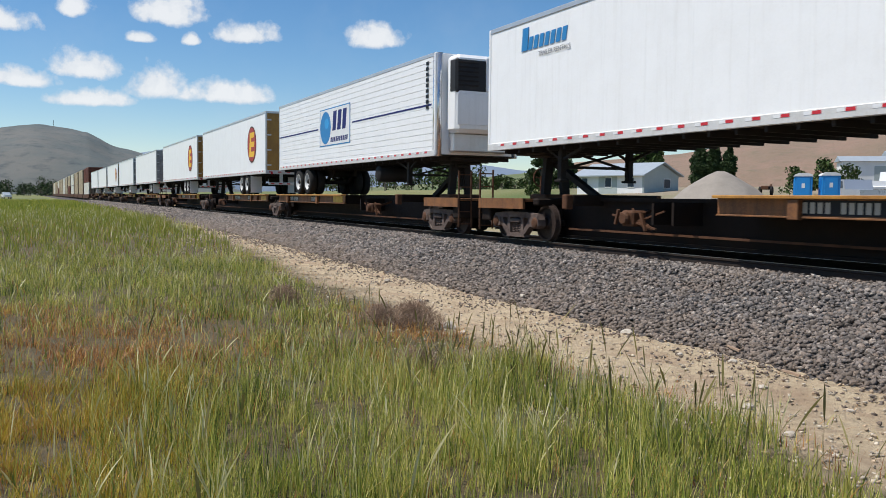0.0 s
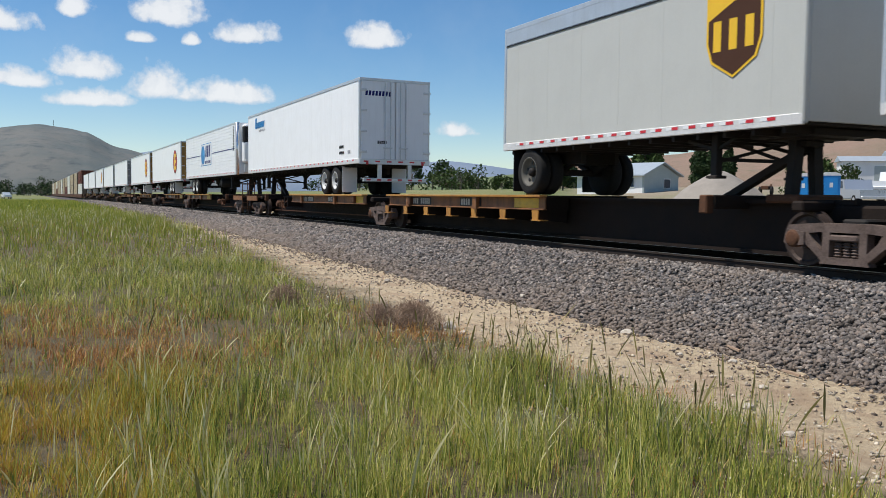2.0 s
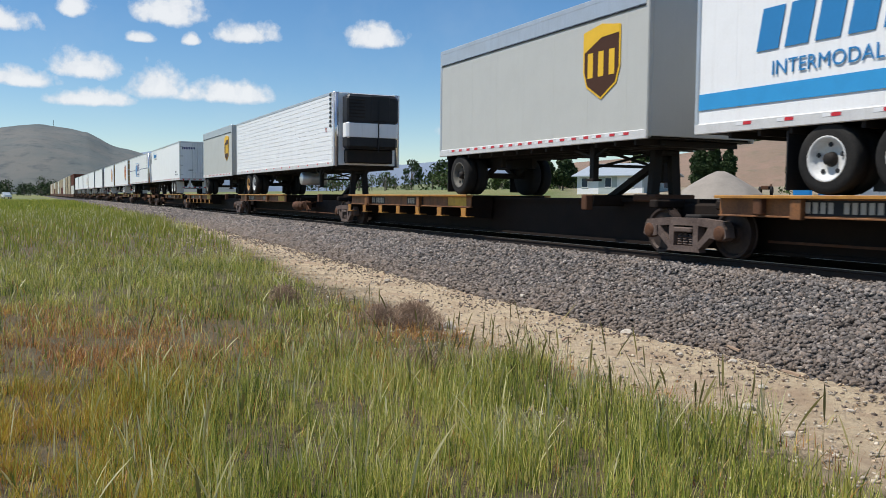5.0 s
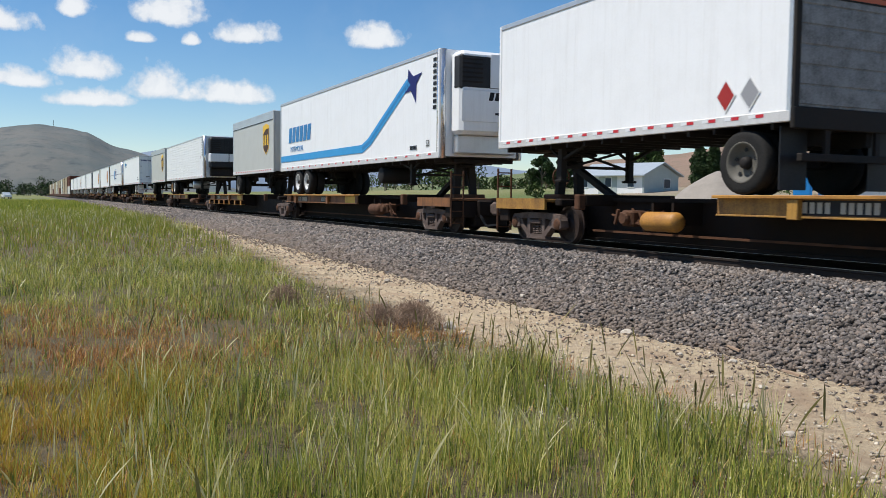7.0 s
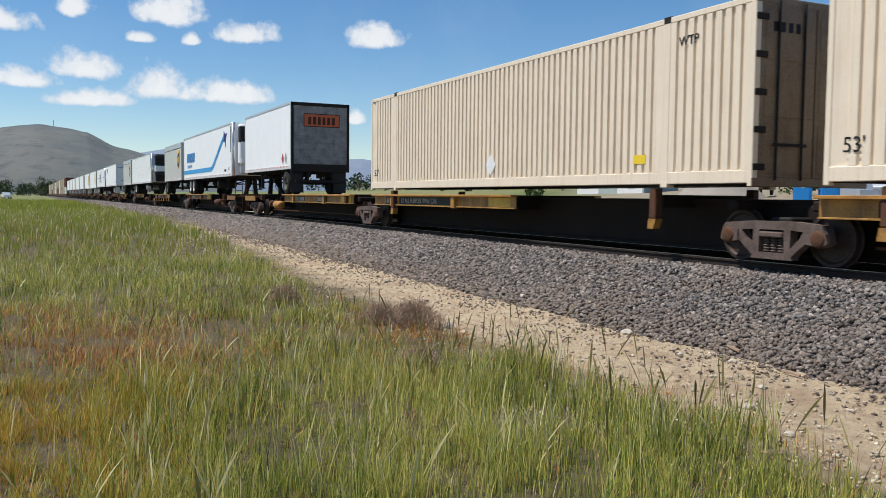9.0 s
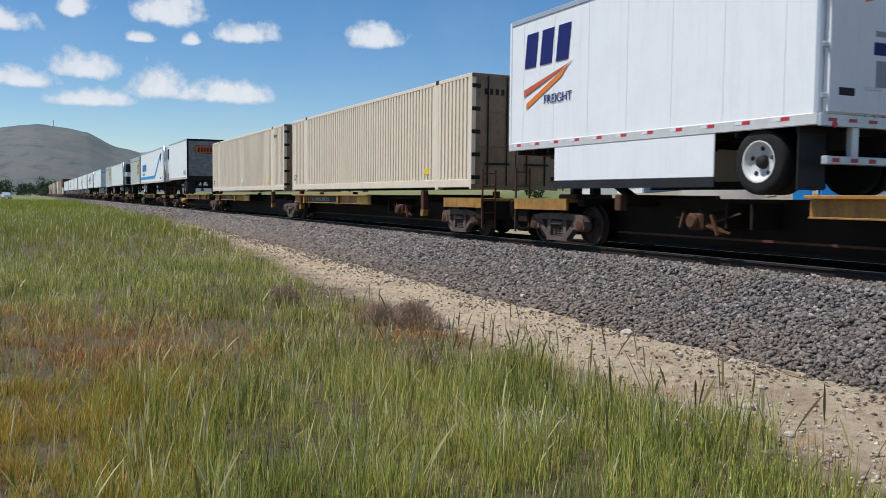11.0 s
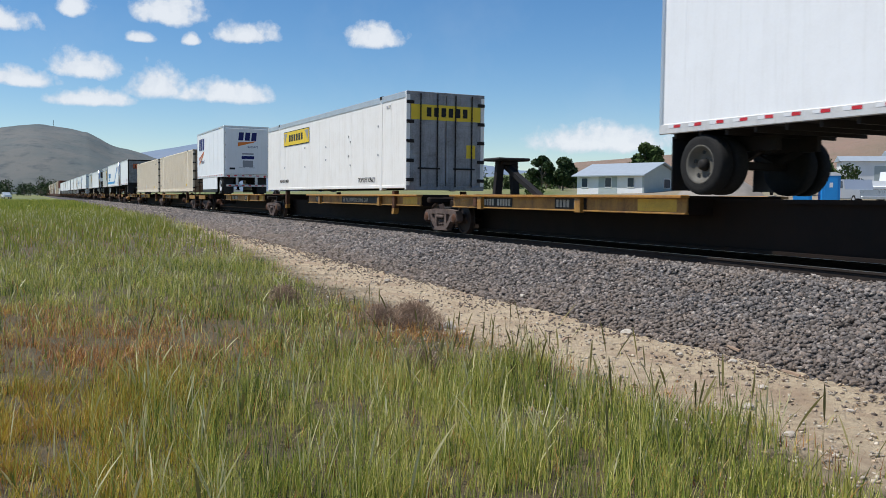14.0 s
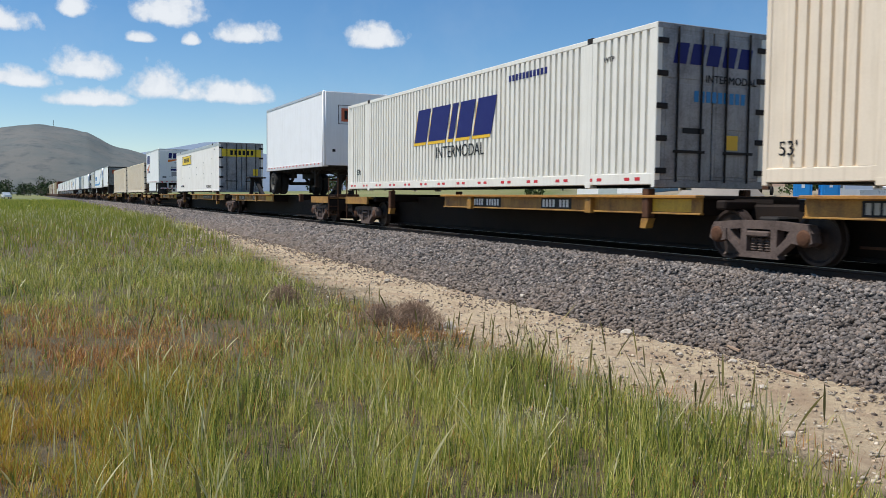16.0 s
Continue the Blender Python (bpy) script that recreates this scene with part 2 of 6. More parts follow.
# ---- ground ----
TRACK_X = 11.205
HALF = 1.295
RAIL_Z = 0.79


def smooth(a, b, x):
    t = np.clip((x - a) / (b - a), 0.0, 1.0)
    return t * t * (3 - 2 * t)


def ground_z(x, y):
    """Height of the ground sheet."""
    x, y = np.asarray(x, float), np.asarray(y, float)
    z = 0.30 * smooth(7.0, 36.0, y) + 0.04 * np.sin(x * 1.3 + 0.6 * np.sin(y * 0.7)) * np.sin(y * 0.9 + 1.0) * (1 - smooth(20, 60, y))
    z = z - 0.05 * smooth(4.5, 5.6, x) * (1 - smooth(7.5, 9.0, x))
    z = z + 0.25 * smooth(12.5, 15.0, x) + 0.026 * np.clip(x - 15.0, 0, 33) + 0.10 * np.clip(x - 48.0, 0, 13) + 0.03 * np.clip(x - 61.0, 0, 50)
    z = z + 0.05 * smooth(0, 10, -x)
    return z


def axis_steps(fine0, fine1, step, lo, hi, grow=1.16):
    out = list(np.arange(fine0, fine1 + step / 2, step))
    s, p = step, fine1
    while p < hi:
        s *= grow
        p += s
        out.append(min(p, hi))
    s, p = step, fine0
    while p > lo:
        s *= grow
        p -= s
        out.insert(0, max(p, lo))
    return np.array(out)


gx, gy = axis_steps(-4.0, 9.0, 0.09, -4000, 4000), axis_steps(2.0, 26.0, 0.12, -3000, 4800)
GX, GY = np.meshgrid(gx, gy, indexing="ij")
rng = np.random.default_rng(4)
GZ = ground_z(GX, GY)
GZ = GZ + rng.normal(0, 0.008, GZ.shape) * ((GX > -4) & (GX < 9) & (GY > 2) & (GY < 26))
nx, ny = GZ.shape
verts = np.stack([GX, GY, GZ], -1).reshape(-1, 3)
i = np.arange(nx * ny).reshape(nx, ny)
quads = np.stack([i[:-1, :-1], i[1:, :-1], i[1:, 1:], i[:-1, 1:]], -1).reshape(-1, 4)


def raw_mesh(name, verts, faces, mat, smooth_shade=False):
    """A mesh from arrays; faces all have the same number of corners."""
    verts, faces = np.asarray(verts, np.float32), np.asarray(faces, np.int32)
    me = bpy.data.meshes.new(name)
    me.vertices.add(len(verts))
    me.vertices.foreach_set("co", verts.ravel())
    k = faces.shape[1]
    me.loops.add(faces.size)
    me.loops.foreach_set("vertex_index", faces.ravel())
    me.polygons.add(len(faces))
    me.polygons.foreach_set("loop_start", np.arange(0, faces.size, k, dtype=np.int32))
    me.polygons.foreach_set("loop_total", np.full(len(faces), k, np.int32))
    if smooth_shade:
        me.polygons.foreach_set("use_smooth", np.ones(len(faces), bool))
    me.update(calc_edges=True)
    me.validate()
    me.materials.append(mat)
    return me


def ground_material():
    m = bpy.data.materials.new("earth_and_turf")
    m.use_nodes = True
    N = Nodes(m.node_tree)
    pos = N.add("ShaderNodeTexCoord").outputs["Object"]
    p = N.add("ShaderNodeSeparateXYZ", None, Vector=pos).outputs
    n1, n2, n3 = N.noise(0.9, 5, 0.6, pos), N.noise(7.0, 6, 0.65, pos), N.noise(45.0, 5, 0.7, pos)
    dirt = N.mix(N.ramp(n2, 0.35, 0.7), (0.60, 0.475, 0.305), (0.38, 0.28, 0.18))
    dirt = N.mix(N.math("MULTIPLY", N.ramp(n3, 0.5, 0.75), 0.6), dirt, (0.62, 0.52, 0.37))
    dirt = N.mix(N.math("MULTIPLY", N.ramp(n1, 0.50, 0.66), 0.6), dirt, (0.36, 0.24, 0.15))
    turf = N.mix(N.ramp(n2, 0.35, 0.65), (0.075, 0.06, 0.026), (0.17, 0.125, 0.06))
    field = N.mix(N.ramp(N.noise(0.02, 4, 0.6, pos), 0.4, 0.6), (0.10, 0.13, 0.03), (0.20, 0.19, 0.07))
    lot = N.mix(N.ramp(N.noise(0.12, 5, 0.6, pos), 0.4, 0.62), (0.29, 0.23, 0.165), (0.22, 0.20, 0.11))
    wobble = N.math("MULTIPLY", N.math("SUBTRACT", n1, 0.5), 3.0)
    # the bare strip beside the ballast, narrower further off
    edge = N.math("ADD", 4.9, N.math("MULTIPLY", N.math("MINIMUM", N.math("SUBTRACT", p[1], 10.0), 45.0), 0.05))
    bare = N.ramp(N.math("ADD", N.math("SUBTRACT", p[0], edge), wobble), -0.4, 0.5)
    c = N.mix(bare, turf, dirt)
    c = N.mix(N.ramp(p[1], 40.0, 70.0), c, N.mix(N.ramp(p[0], 7.6, 8.4), field, dirt))
    c = N.mix(N.ramp(p[0], 14.0, 18.0), c, N.mix(N.ramp(N.math("SUBTRACT", p[1], N.math("MULTIPLY", p[0], 1.45)), -6.0, 6.0), lot, field))
    b = N.add("ShaderNodeBsdfPrincipled", None, Base_Color=c, Roughness=0.95)
    h = N.math("ADD", N.math("MULTIPLY", n2, 0.6), N.math("MULTIPLY", n3, 0.5))
    bp = N.add("ShaderNodeBump", None, Strength=1.0, Distance=0.08, Height=h)
    N.t.links.new(bp.outputs[0], b.inputs["Normal"])
    N.t.links.new(b.outputs[0], N.add("ShaderNodeOutputMaterial").inputs[0])
    return m


ground = new("ground", raw_mesh("ground", verts, quads, ground_material(), True))
tagged(ground, "dry earth with a bare tan strip and turf", "ground", kind="structure")

# ballast bed: cross-section swept along the track
def stone_material():
    """Broken basalt: each stone its own grey or brown, dusted with earth towards the toe of the bed."""
    m = bpy.data.materials.new("crushed_basalt")
    m.use_nodes = True
    N = Nodes(m.node_tree)
    pos = N.add("ShaderNodeTexCoord").outputs["Object"]
    p = N.add("ShaderNodeSeparateXYZ", None, Vector=pos).outputs
    rnd = N.add("ShaderNodeNewGeometry").outputs["Random Per Island"]
    cr = N.add("ShaderNodeValToRGB", None, Fac=rnd)
    stops = [(0.0, (0.055, 0.048, 0.044)), (0.35, (0.13, 0.115, 0.105)), (0.7, (0.235, 0.21, 0.195)), (0.9, (0.26, 0.20, 0.16)), (1.0, (0.46, 0.41, 0.36))]
    while len(cr.color_ramp.elements) < len(stops):
        cr.color_ramp.elements.new(0.5)
    for e_, (q, c_) in zip(cr.color_ramp.elements, stops):
        e_.position, e_.color = q, (*c_, 1)
    dusty = N.math("ADD", N.math("MULTIPLY", N.ramp(p[0], 8.5, 7.0), 0.5), N.math("MULTIPLY", N.ramp(N.noise(1.1, 4, 0.6, pos), 0.45, 0.7), 0.35))
    c = N.mix(dusty, cr.outputs[0], (0.25, 0.18, 0.125))
    c = N.mix(N.math("MULTIPLY", N.ramp(N.noise(55.0, 4, 0.6, pos), 0.45, 0.7), 0.5), c, (0.07, 0.062, 0.057))
    b = N.add("ShaderNodeBsdfPrincipled", None, Base_Color=c, Roughness=0.85)
    bp = N.add("ShaderNodeBump", None, Strength=0.8, Distance=0.02, Height=N.noise(60.0, 5, 0.6, pos))
    N.t.links.new(bp.outputs[0], b.inputs["Normal"])
    N.t.links.new(b.outputs[0], N.add("ShaderNodeOutputMaterial").inputs[0])
    return m


STONE = stone_material()
BED = material("ballast_bed", (0.10, 0.088, 0.08), 0.9, dark=(0.03, 0.027, 0.025), grain=40, blotch=22.0, amount=1.0, bump=1.0, bump_scale=28.0)


def bed_z(x, y):
    """Height of the ballast surface."""
    t = np.abs(np.asarray(x, float) - TRACK_X)
    top = RAIL_Z - 0.17
    toe = ground_z(7.2, y)
    return np.where(t < 1.75, top, top + (toe - 0.03 - top) * np.clip((t - 1.75) / 2.35, 0, 1) ** 0.9)


bx = np.concatenate([np.arange(7.0, 9.5, 0.12), np.arange(9.5, 15.5, 0.5)])
by = axis_steps(2.0, 30.0, 0.15, -60, 1500, 1.1)
BX, BY = np.meshgrid(bx, by, indexing="ij")
BZ = bed_z(BX, BY) + rng.normal(0, 0.012, BX.shape) * (BY < 40)
i = np.arange(BX.size).reshape(BX.shape)
ballast = new("ballast", raw_mesh("ballast", np.stack([BX, BY, BZ], -1).reshape(-1, 3), np.stack([i[:-1, :-1], i[1:, :-1], i[1:, 1:], i[:-1, 1:]], -1).reshape(-1, 4), BED, False))
tagged(ballast, "grey crushed stone railway ballast bed", "ballast", kind="structure")


def scatter_stones(name, n, xr, yr, size, height, mat, seed, label, squash=0.7, density=None):
    """Many small broken stones as one mesh: each a jittered octahedron-like lump of twelve facets."""
    g = np.random.default_rng(seed)
    base = np.array([(1, 0, 0), (0.4, 0.9, 0), (-0.6, 0.8, 0), (-1, -0.1, 0), (-0.4, -0.9, 0), (0.6, -0.8, 0), (0.15, 0.1, 0.8), (-0.1, -0.1, -0.7)])
    tri = np.array([(0, 1, 6), (1, 2, 6), (2, 3, 6), (3, 4, 6), (4, 5, 6), (5, 0, 6), (1, 0, 7), (2, 1, 7), (3, 2, 7), (4, 3, 7), (5, 4, 7), (0, 5, 7)])
    x, y = g.uniform(*xr, n), yr[0] + (yr[1] - yr[0]) * g.random(n) ** 1.35
    if density is not None:
        keep = g.random(n) < density(x, y)
        x, y = x[keep], y[keep]
        n = len(x)
    s = size * g.uniform(0.5, 1.6, n) * (1 + np.clip(y - 12, 0, 60) * 0.025)
    v = base[None] * g.uniform(0.65, 1.3, (n, 8, 1)) + g.normal(0, 0.12, (n, 8, 3))
    v[:, :, 2] *= squash
    a, c = g.uniform(0, 6.283, n), g.normal(0, 0.7, n)
    ca, sa, cc, sc = np.cos(a)[:, None], np.sin(a)[:, None], np.cos(c)[:, None], np.sin(c)[:, None]
    vy, vz = v[:, :, 1] * cc - v[:, :, 2] * sc, v[:, :, 1] * sc + v[:, :, 2] * cc
    vx, vy = v[:, :, 0] * ca - vy * sa, v[:, :, 0] * sa + vy * ca
    z = height(x, y) + g.uniform(0.0, 0.7, n) * s
    P = np.stack([vx * s[:, None] + x[:, None], vy * s[:, None] + y[:, None], vz * s[:, None] + z[:, None]], -1)
    F = (tri[None] + 8 * np.arange(n)[:, None, None]).reshape(-1, 3)
    return tagged(new(name, raw_mesh(name, P.reshape(-1, 3), F, mat)), label, "gravel", kind="stuff")


scatter_stones("ballast_stones", 84000, (7.22, 10.42), (3.0, 48.0), 0.031, bed_z, STONE, 11, "loose angular grey crushed stones on the ballast bed", squash=0.85)
scatter_stones("ballast_stones_far", 30000, (7.0, 10.42), (46.0, 170.0), 0.028, bed_z, STONE, 16, "loose angular grey crushed stones on the ballast bed", squash=0.85)
scatter_stones("stray_stones", 15000, (5.2, 7.6), (3.0, 40.0), 0.020, ground_z, STONE, 12, "stray grey stones scattered on bare earth",
               density=lambda x, y: np.clip((x - 5.3 + 0.35 * np.sin(y * 2.1) + 0.2 * np.sin(y * 5.3)) / 2.2, 0, 1) ** 3)
PEBBLE = material("pale_pebbles", (0.50, 0.43, 0.33), 0.9, dark=(0.30, 0.24, 0.17), amount=0.6, blotch=10.0, vary=0.35, island=True)
CLOD = material("earth_clods", (0.42, 0.32, 0.22), 0.95, dark=(0.26, 0.18, 0.11), amount=0.7, blotch=10.0, vary=0.45, island=True)
scatter_stones("clods", 2600, (3.6, 7.4), (3.0, 30.0), 0.017, ground_z, CLOD, 14, "brown clods of earth on the bare strip")
scatter_stones("pebbles", 4200, (3.6, 7.6), (3.0, 34.0), 0.016, ground_z, PEBBLE, 13, "pale pebbles and clods on bare earth")

# rails and sleepers
for side in (-1, 1):
    c = TRACK_X + side * 0.755
    prof = [(-0.07, 0), (0.07, 0), (0.07, 0.015), (0.012, 0.035), (0.012, 0.125), (0.035, 0.135), (0.035, 0.168), (-0.035, 0.168), (-0.035, 0.135), (-0.012, 0.125), (-0.012, 0.035), (-0.07, 0.015)]
    r = new("rail", M().prism([(c + a, RAIL_Z - 0.17 + b) for a, b in prof], 1, -60, 1500).mesh("rail", RAIL))
    tagged(r, "rust-brown steel rail with a polished top", "rail", "rails of the track", "structure")
    part("rail_head", M().box(c - 0.03, c + 0.03, -60, 1500, RAIL_Z - 0.002, RAIL_Z + 0.002), RAILTOP, r, "polished running surface")
sleeper_mesh = M().box(-1.3, 1.3, -0.115, 0.115, -0.17, 0.012, 0.012).mesh("sleeper", TIE)
sleeper = None
for k in range(110):
    ob = new("sleeper", sleeper_mesh)
    ob.matrix_basis = pose(TRACK_X + random.uniform(-0.03, 0.03), 2.0 + 0.53 * k, RAIL_Z - 0.19, 0, 0, random.uniform(-1, 1))
    tagged(ob, "dark creosoted timber sleeper bedded in ballast", "sleeper", "sleepers under the rails", "structure")

# ---- train ----
DECK = 1.84      # top of the cars' wheel platforms
NEAR = -HALF     # the side that faces the camera, in a thing's own space


def wheel_pair(axis_x, y, z, r, w, rim, parent, name="wheel"):
    """One road wheel: tyre and rim, on the side given by axis_x."""
    s = 1 if axis_x > 0 else -1
    t = part(name, M().lathe(0, (axis_x, y, z), [(-w / 2, r * 0.62), (-w / 2, r * 0.80), (-w * 0.47, r * 0.94), (-w * 0.36, r), (w * 0.36, r), (w * 0.47, r * 0.94), (w / 2, r * 0.80), (w / 2, r * 0.62)], 28, False), RUBBER, parent, "worn black tyre", True)
    e = s * w / 2
    prof = [(-e * 0.6, r * 0.62), (e * 0.90, r * 0.62), (e * 1.0, r * 0.65), (e * 1.03, r * 0.63), (e * 0.85, r * 0.56), (e * 0.35, r * 0.50), (e * 0.15, r * 0.32), (e * 0.15, r * 0.10)]
    part("rim", M().lathe(0, (axis_x, y, z), prof, 24, False), rim, t, "", True)
    part("hub", M().lathe(0, (axis_x, y, z), [(e * 0.1, r * 0.22), (e * 0.75, r * 0.17), (e * 0.9, r * 0.10)], 14), CHASSIS, t, "", True)
    if s < 0:
        for k in range(5):
            a = 2 * math.pi * k / 5 + 0.3
            part("hand_hole", M().lathe(0, (axis_x + e * 0.30, y + r * 0.41 * math.cos(a), z + r * 0.41 * math.sin(a)), [(0, r * 0.07), (e * 0.10, r * 0.07)], 8), BLACK, t)
    return t


def body_panels(t, L, z0, z1, style, paint):
    """Side walls of a trailer: style says how they are ribbed. Seams and posts are parts of the body."""
    h = HALF
    if style == "hrib":
        n = 15
        step = (z1 - z0) / n
        poly = [(h - 0.03, z0)]
        for k in range(n):
            a = z0 + k * step
            poly += [(h - 0.004, a + 0.004), (h - 0.004, a + step - 0.020), (h - 0.014, a + step - 0.016), (h - 0.014, a + step - 0.004)]
        poly.append((h - 0.03, z1))
        return part("body", M().prism(poly + [(-x, z) for x, z in reversed(poly)], 1, -L / 2, L / 2), paint, t)
    body = part("body", M().box(-h + 0.012, h - 0.012, -L / 2, L / 2, z0, z1, 0.02), paint, t)
    w = 0.02 if style == "post" else 0.03
    seam = M().box(-0.005, 0.005, -w, w, z0 + 0.1, z1 - 0.1).mesh("seam", paint)
    k = -L / 2 + 0.62
    while k < L / 2 - 0.3:
        for s in (-1, 1):
            ob = part("post" if style == "post" else "seam", seam, None, body)
            ob.location = (s * (h - 0.0155 if style != "post" else h - 0.0115), k, 0)
        k += 1.22
    return body


def trailer(label, group, L, nose, z0, z1, paint, style, wheels, rim=RIMW, end="doors", end_paint=None, tandem=True, wheel_in=3.0, gear_in=None, skirt=False, reflect=0.55, top=ALU, base=PALE_RAIL):
    """A road trailer on a spine car. nose: +1 faces forwards along the track, -1 backwards. wheels: distance of the axle group from the tail."""
    t = thing("road_trailer", label, "trailer", group)
    y_tail, y_nose = -nose * L / 2, nose * L / 2
    end_paint = end_paint or paint
    body_panels(t, L - 0.06, z0 + 0.10, z1 - 0.05, style, paint)
    part("roof", M().box(-HALF + 0.02, HALF - 0.02, -L / 2 + 0.03, L / 2 - 0.03, z1 - 0.05, z1, 0.02), ALU, t)
    for s in (-1, 1):
        part("top_rail", M().box(s * (HALF - 0.03), s * (HALF + 0.006), -L / 2 + 0.01, L / 2 - 0.01, z1 - 0.10, z1 + 0.006, 0.01), top, t)
        part("bottom_rail", M().box(s * (HALF - 0.05), s * (HALF + 0.010), -L / 2 + 0.01, L / 2 - 0.01, z0, z0 + 0.17, 0.012), base, t)
        for e in (-1, 1):
            part("corner_post", M().box(s * (HALF - 0.11), s * (HALF + 0.008), e * (L / 2 - 0.10), e * (L / 2 + 0.004), z0 + 0.02, z1 + 0.004, 0.02), ALU if e * nose < 0 else paint, t)
    # red and white tape along the bottom rail
    red_m, white_m = M(), M()
    y = -L / 2 + 0.5
    while y < L / 2 - 0.5:
        part("reflector", M().box(-HALF - 0.015, -HALF - 0.010, y, y + 0.16, z0 + 0.095, z0 + 0.145), RED, t)
        part("reflector", M().box(-HALF - 0.014, -HALF - 0.010, y + 0.16, y + 0.30, z0 + 0.095, z0 + 0.145), REFL_W, t)
        y += reflect
    # floor and cross members
    part("floor", M().box(-HALF + 0.05, HALF - 0.05, -L / 2 + 0.05, L / 2 - 0.05, z0 + 0.02, z0 + 0.10), CHASSIS, t)
    beam = M().box(-HALF + 0.06, HALF - 0.06, -0.03, 0.03, z0 - 0.09, z0 + 0.02).mesh("cross_member", CHASSIS)
    y = -L / 2 + 0.4
    while y < L / 2 - 0.3:
        part("cross_member", beam, None, t).location = (0, y, 0)
        y += 0.6
    # running gear
    r, w = 0.50, 0.28
    ya = y_tail + nose * wheels
    axles = (ya, ya + nose * 1.24) if tandem else (ya,)
    zc = DECK + r + 0.005
    gear = M()
    for s in (-0.45, 0.45):
        gear.box(s - 0.06, s + 0.06, min(axles) - 0.9, max(axles) + 0.9, z0 - 0.32, z0 - 0.06, 0.01)
        for a in axles:
            gear.bar((s, a - 0.5, z0 - 0.30), (s, a, zc), 0.10)
            gear.bar((s, a + 0.5, z0 - 0.30), (s, a, zc), 0.10)
    for a in axles:
        gear.box(-1.0, 1.0, a - 0.07, a + 0.07, zc - 0.07, zc + 0.07, 0.02)
    part("suspension", gear, CHASSIS, t)
    for a in axles:
        for s in (-1, 1):
            wheel_pair(s * (HALF - 0.17), a, zc, r, w, rim if a == axles[0] else RIMW, t)
            part("inner_tyre", M().lathe(0, (s * (HALF - 0.50), a, zc), [(-w / 2, r * 0.6), (-w / 2, r * 0.94), (-w * 0.36, r), (w * 0.36, r), (w / 2, r * 0.94), (w / 2, r * 0.6)], 20), RUBBER, t, "", True)
    for s in (-1, 1):
        part("mud_flap", M().box(s * (HALF - 0.62), s * (HALF - 0.06), axles[0] - nose * 0.72, axles[0] - nose * 0.70, DECK + 0.08, z0 - 0.05), (BLACK if not tandem else SIGNW) if end == "doors" and L > 12 else BLACK, t)
    # landing gear
    yg = y_nose - nose * (gear_in or (2.6 if L > 12 else 2.1))
    for s in (-0.9, 0.9):
        leg = part("landing_leg", M().box(s - 0.07, s + 0.07, yg - 0.07, yg + 0.07, DECK + 0.32, z0 + 0.02, 0.01).box(s - 0.12, s + 0.12, yg - 0.12, yg + 0.12, DECK + 0.28, DECK + 0.33, 0.01), CHASSIS, t)
        part("brace", M().bar((s, yg, DECK + 0.75), (s, yg - nose * 0.95, z0), 0.06).bar((s, yg, DECK + 0.75), (s, yg + nose * 0.6, z0), 0.05), CHASSIS, leg)
    part("cross_brace", M().bar((-0.9, yg, DECK + 0.55), (0.9, yg, z0 - 0.05), 0.05).bar((0.9, yg, DECK + 0.55), (-0.9, yg, z0 - 0.05), 0.05).bar((-0.9, yg, DECK + 0.6), (0.9, yg, DECK + 0.6), 0.06), CHASSIS, t)
    part("king_pin_plate", M().box(-0.7, 0.7, y_nose - nose * 0.3, y_nose - nose * 1.6, z0 - 0.10, z0 + 0.02, 0.02), CHASSIS, t)
    if skirt:
        a, b = sorted((yg + nose * 0.2, axles[-1] + nose * 0.9))
        for s in (-1, 1):
            part("side_skirt", M().box(s * (HALF - 0.03), s * HALF, a, b, z0 - 0.70, z0 + 0.01, 0.01), WHITE, t, "white side skirt")
            part("skirt_edge", M().box(s * (HALF - 0.025), s * (HALF - 0.005), a, b, z0 - 0.86, z0 - 0.70), BLACK, t)
    # tail
    e = y_tail
    o = -nose
    if end == "doors":
        for s in (-1, 1):
            d = part("door", M().box(s * 0.02, s * (HALF - 0.07), e, e + o * 0.03, z0 + 0.16, z1 - 0.10, 0.008), end_paint, t, "rear door leaf")
            for k in range(4):
                zz = z0 + 0.4 + k * (z1 - z0 - 0.8) / 3
                part("hinge", M().box(s * (HALF - 0.26), s * (HALF + 0.012), e + o * 0.03, e + o * 0.055, zz - 0.035, zz + 0.035, 0.006), ALU, d)
            for kx in (0.18, 0.38):
                part("lock_rod", M().lathe(2, (s * kx, e + o * 0.055, (z0 + z1) / 2), [(-(z1 - z0) / 2 + 0.14, 0.017), ((z1 - z0) / 2 - 0.08, 0.017)], 8), ALU, d)
            part("door_handle", M().box(s * 0.12, s * 0.46, e + o * 0.06, e + o * 0.085, z0 + 0.52, z0 + 0.56, 0.006), ALU, d)
        part("rear_header", M().box(-HALF, HALF, e - o * 0.02, e + o * 0.035, z1 - 0.10, z1 + 0.004, 0.01), ALU, t)
        part("rear_sill", M().box(-HALF, HALF, e - o * 0.02, e + o * 0.045, z0 - 0.02, z0 + 0.16, 0.01), ALU, t)
        for k in range(6):
            part("reflector", M().box(-1.15 + k * 0.42, -0.98 + k * 0.42, e + o * 0.046, e + o * 0.050, z0 + 0.05, z0 + 0.10), RED, t)
        bm = M()
        for s in (-0.55, 0.55):
            bm.box(s - 0.07, s + 0.07, e - o * 0.08, e + o * 0.02, DECK + 0.50, z0, 0.008)
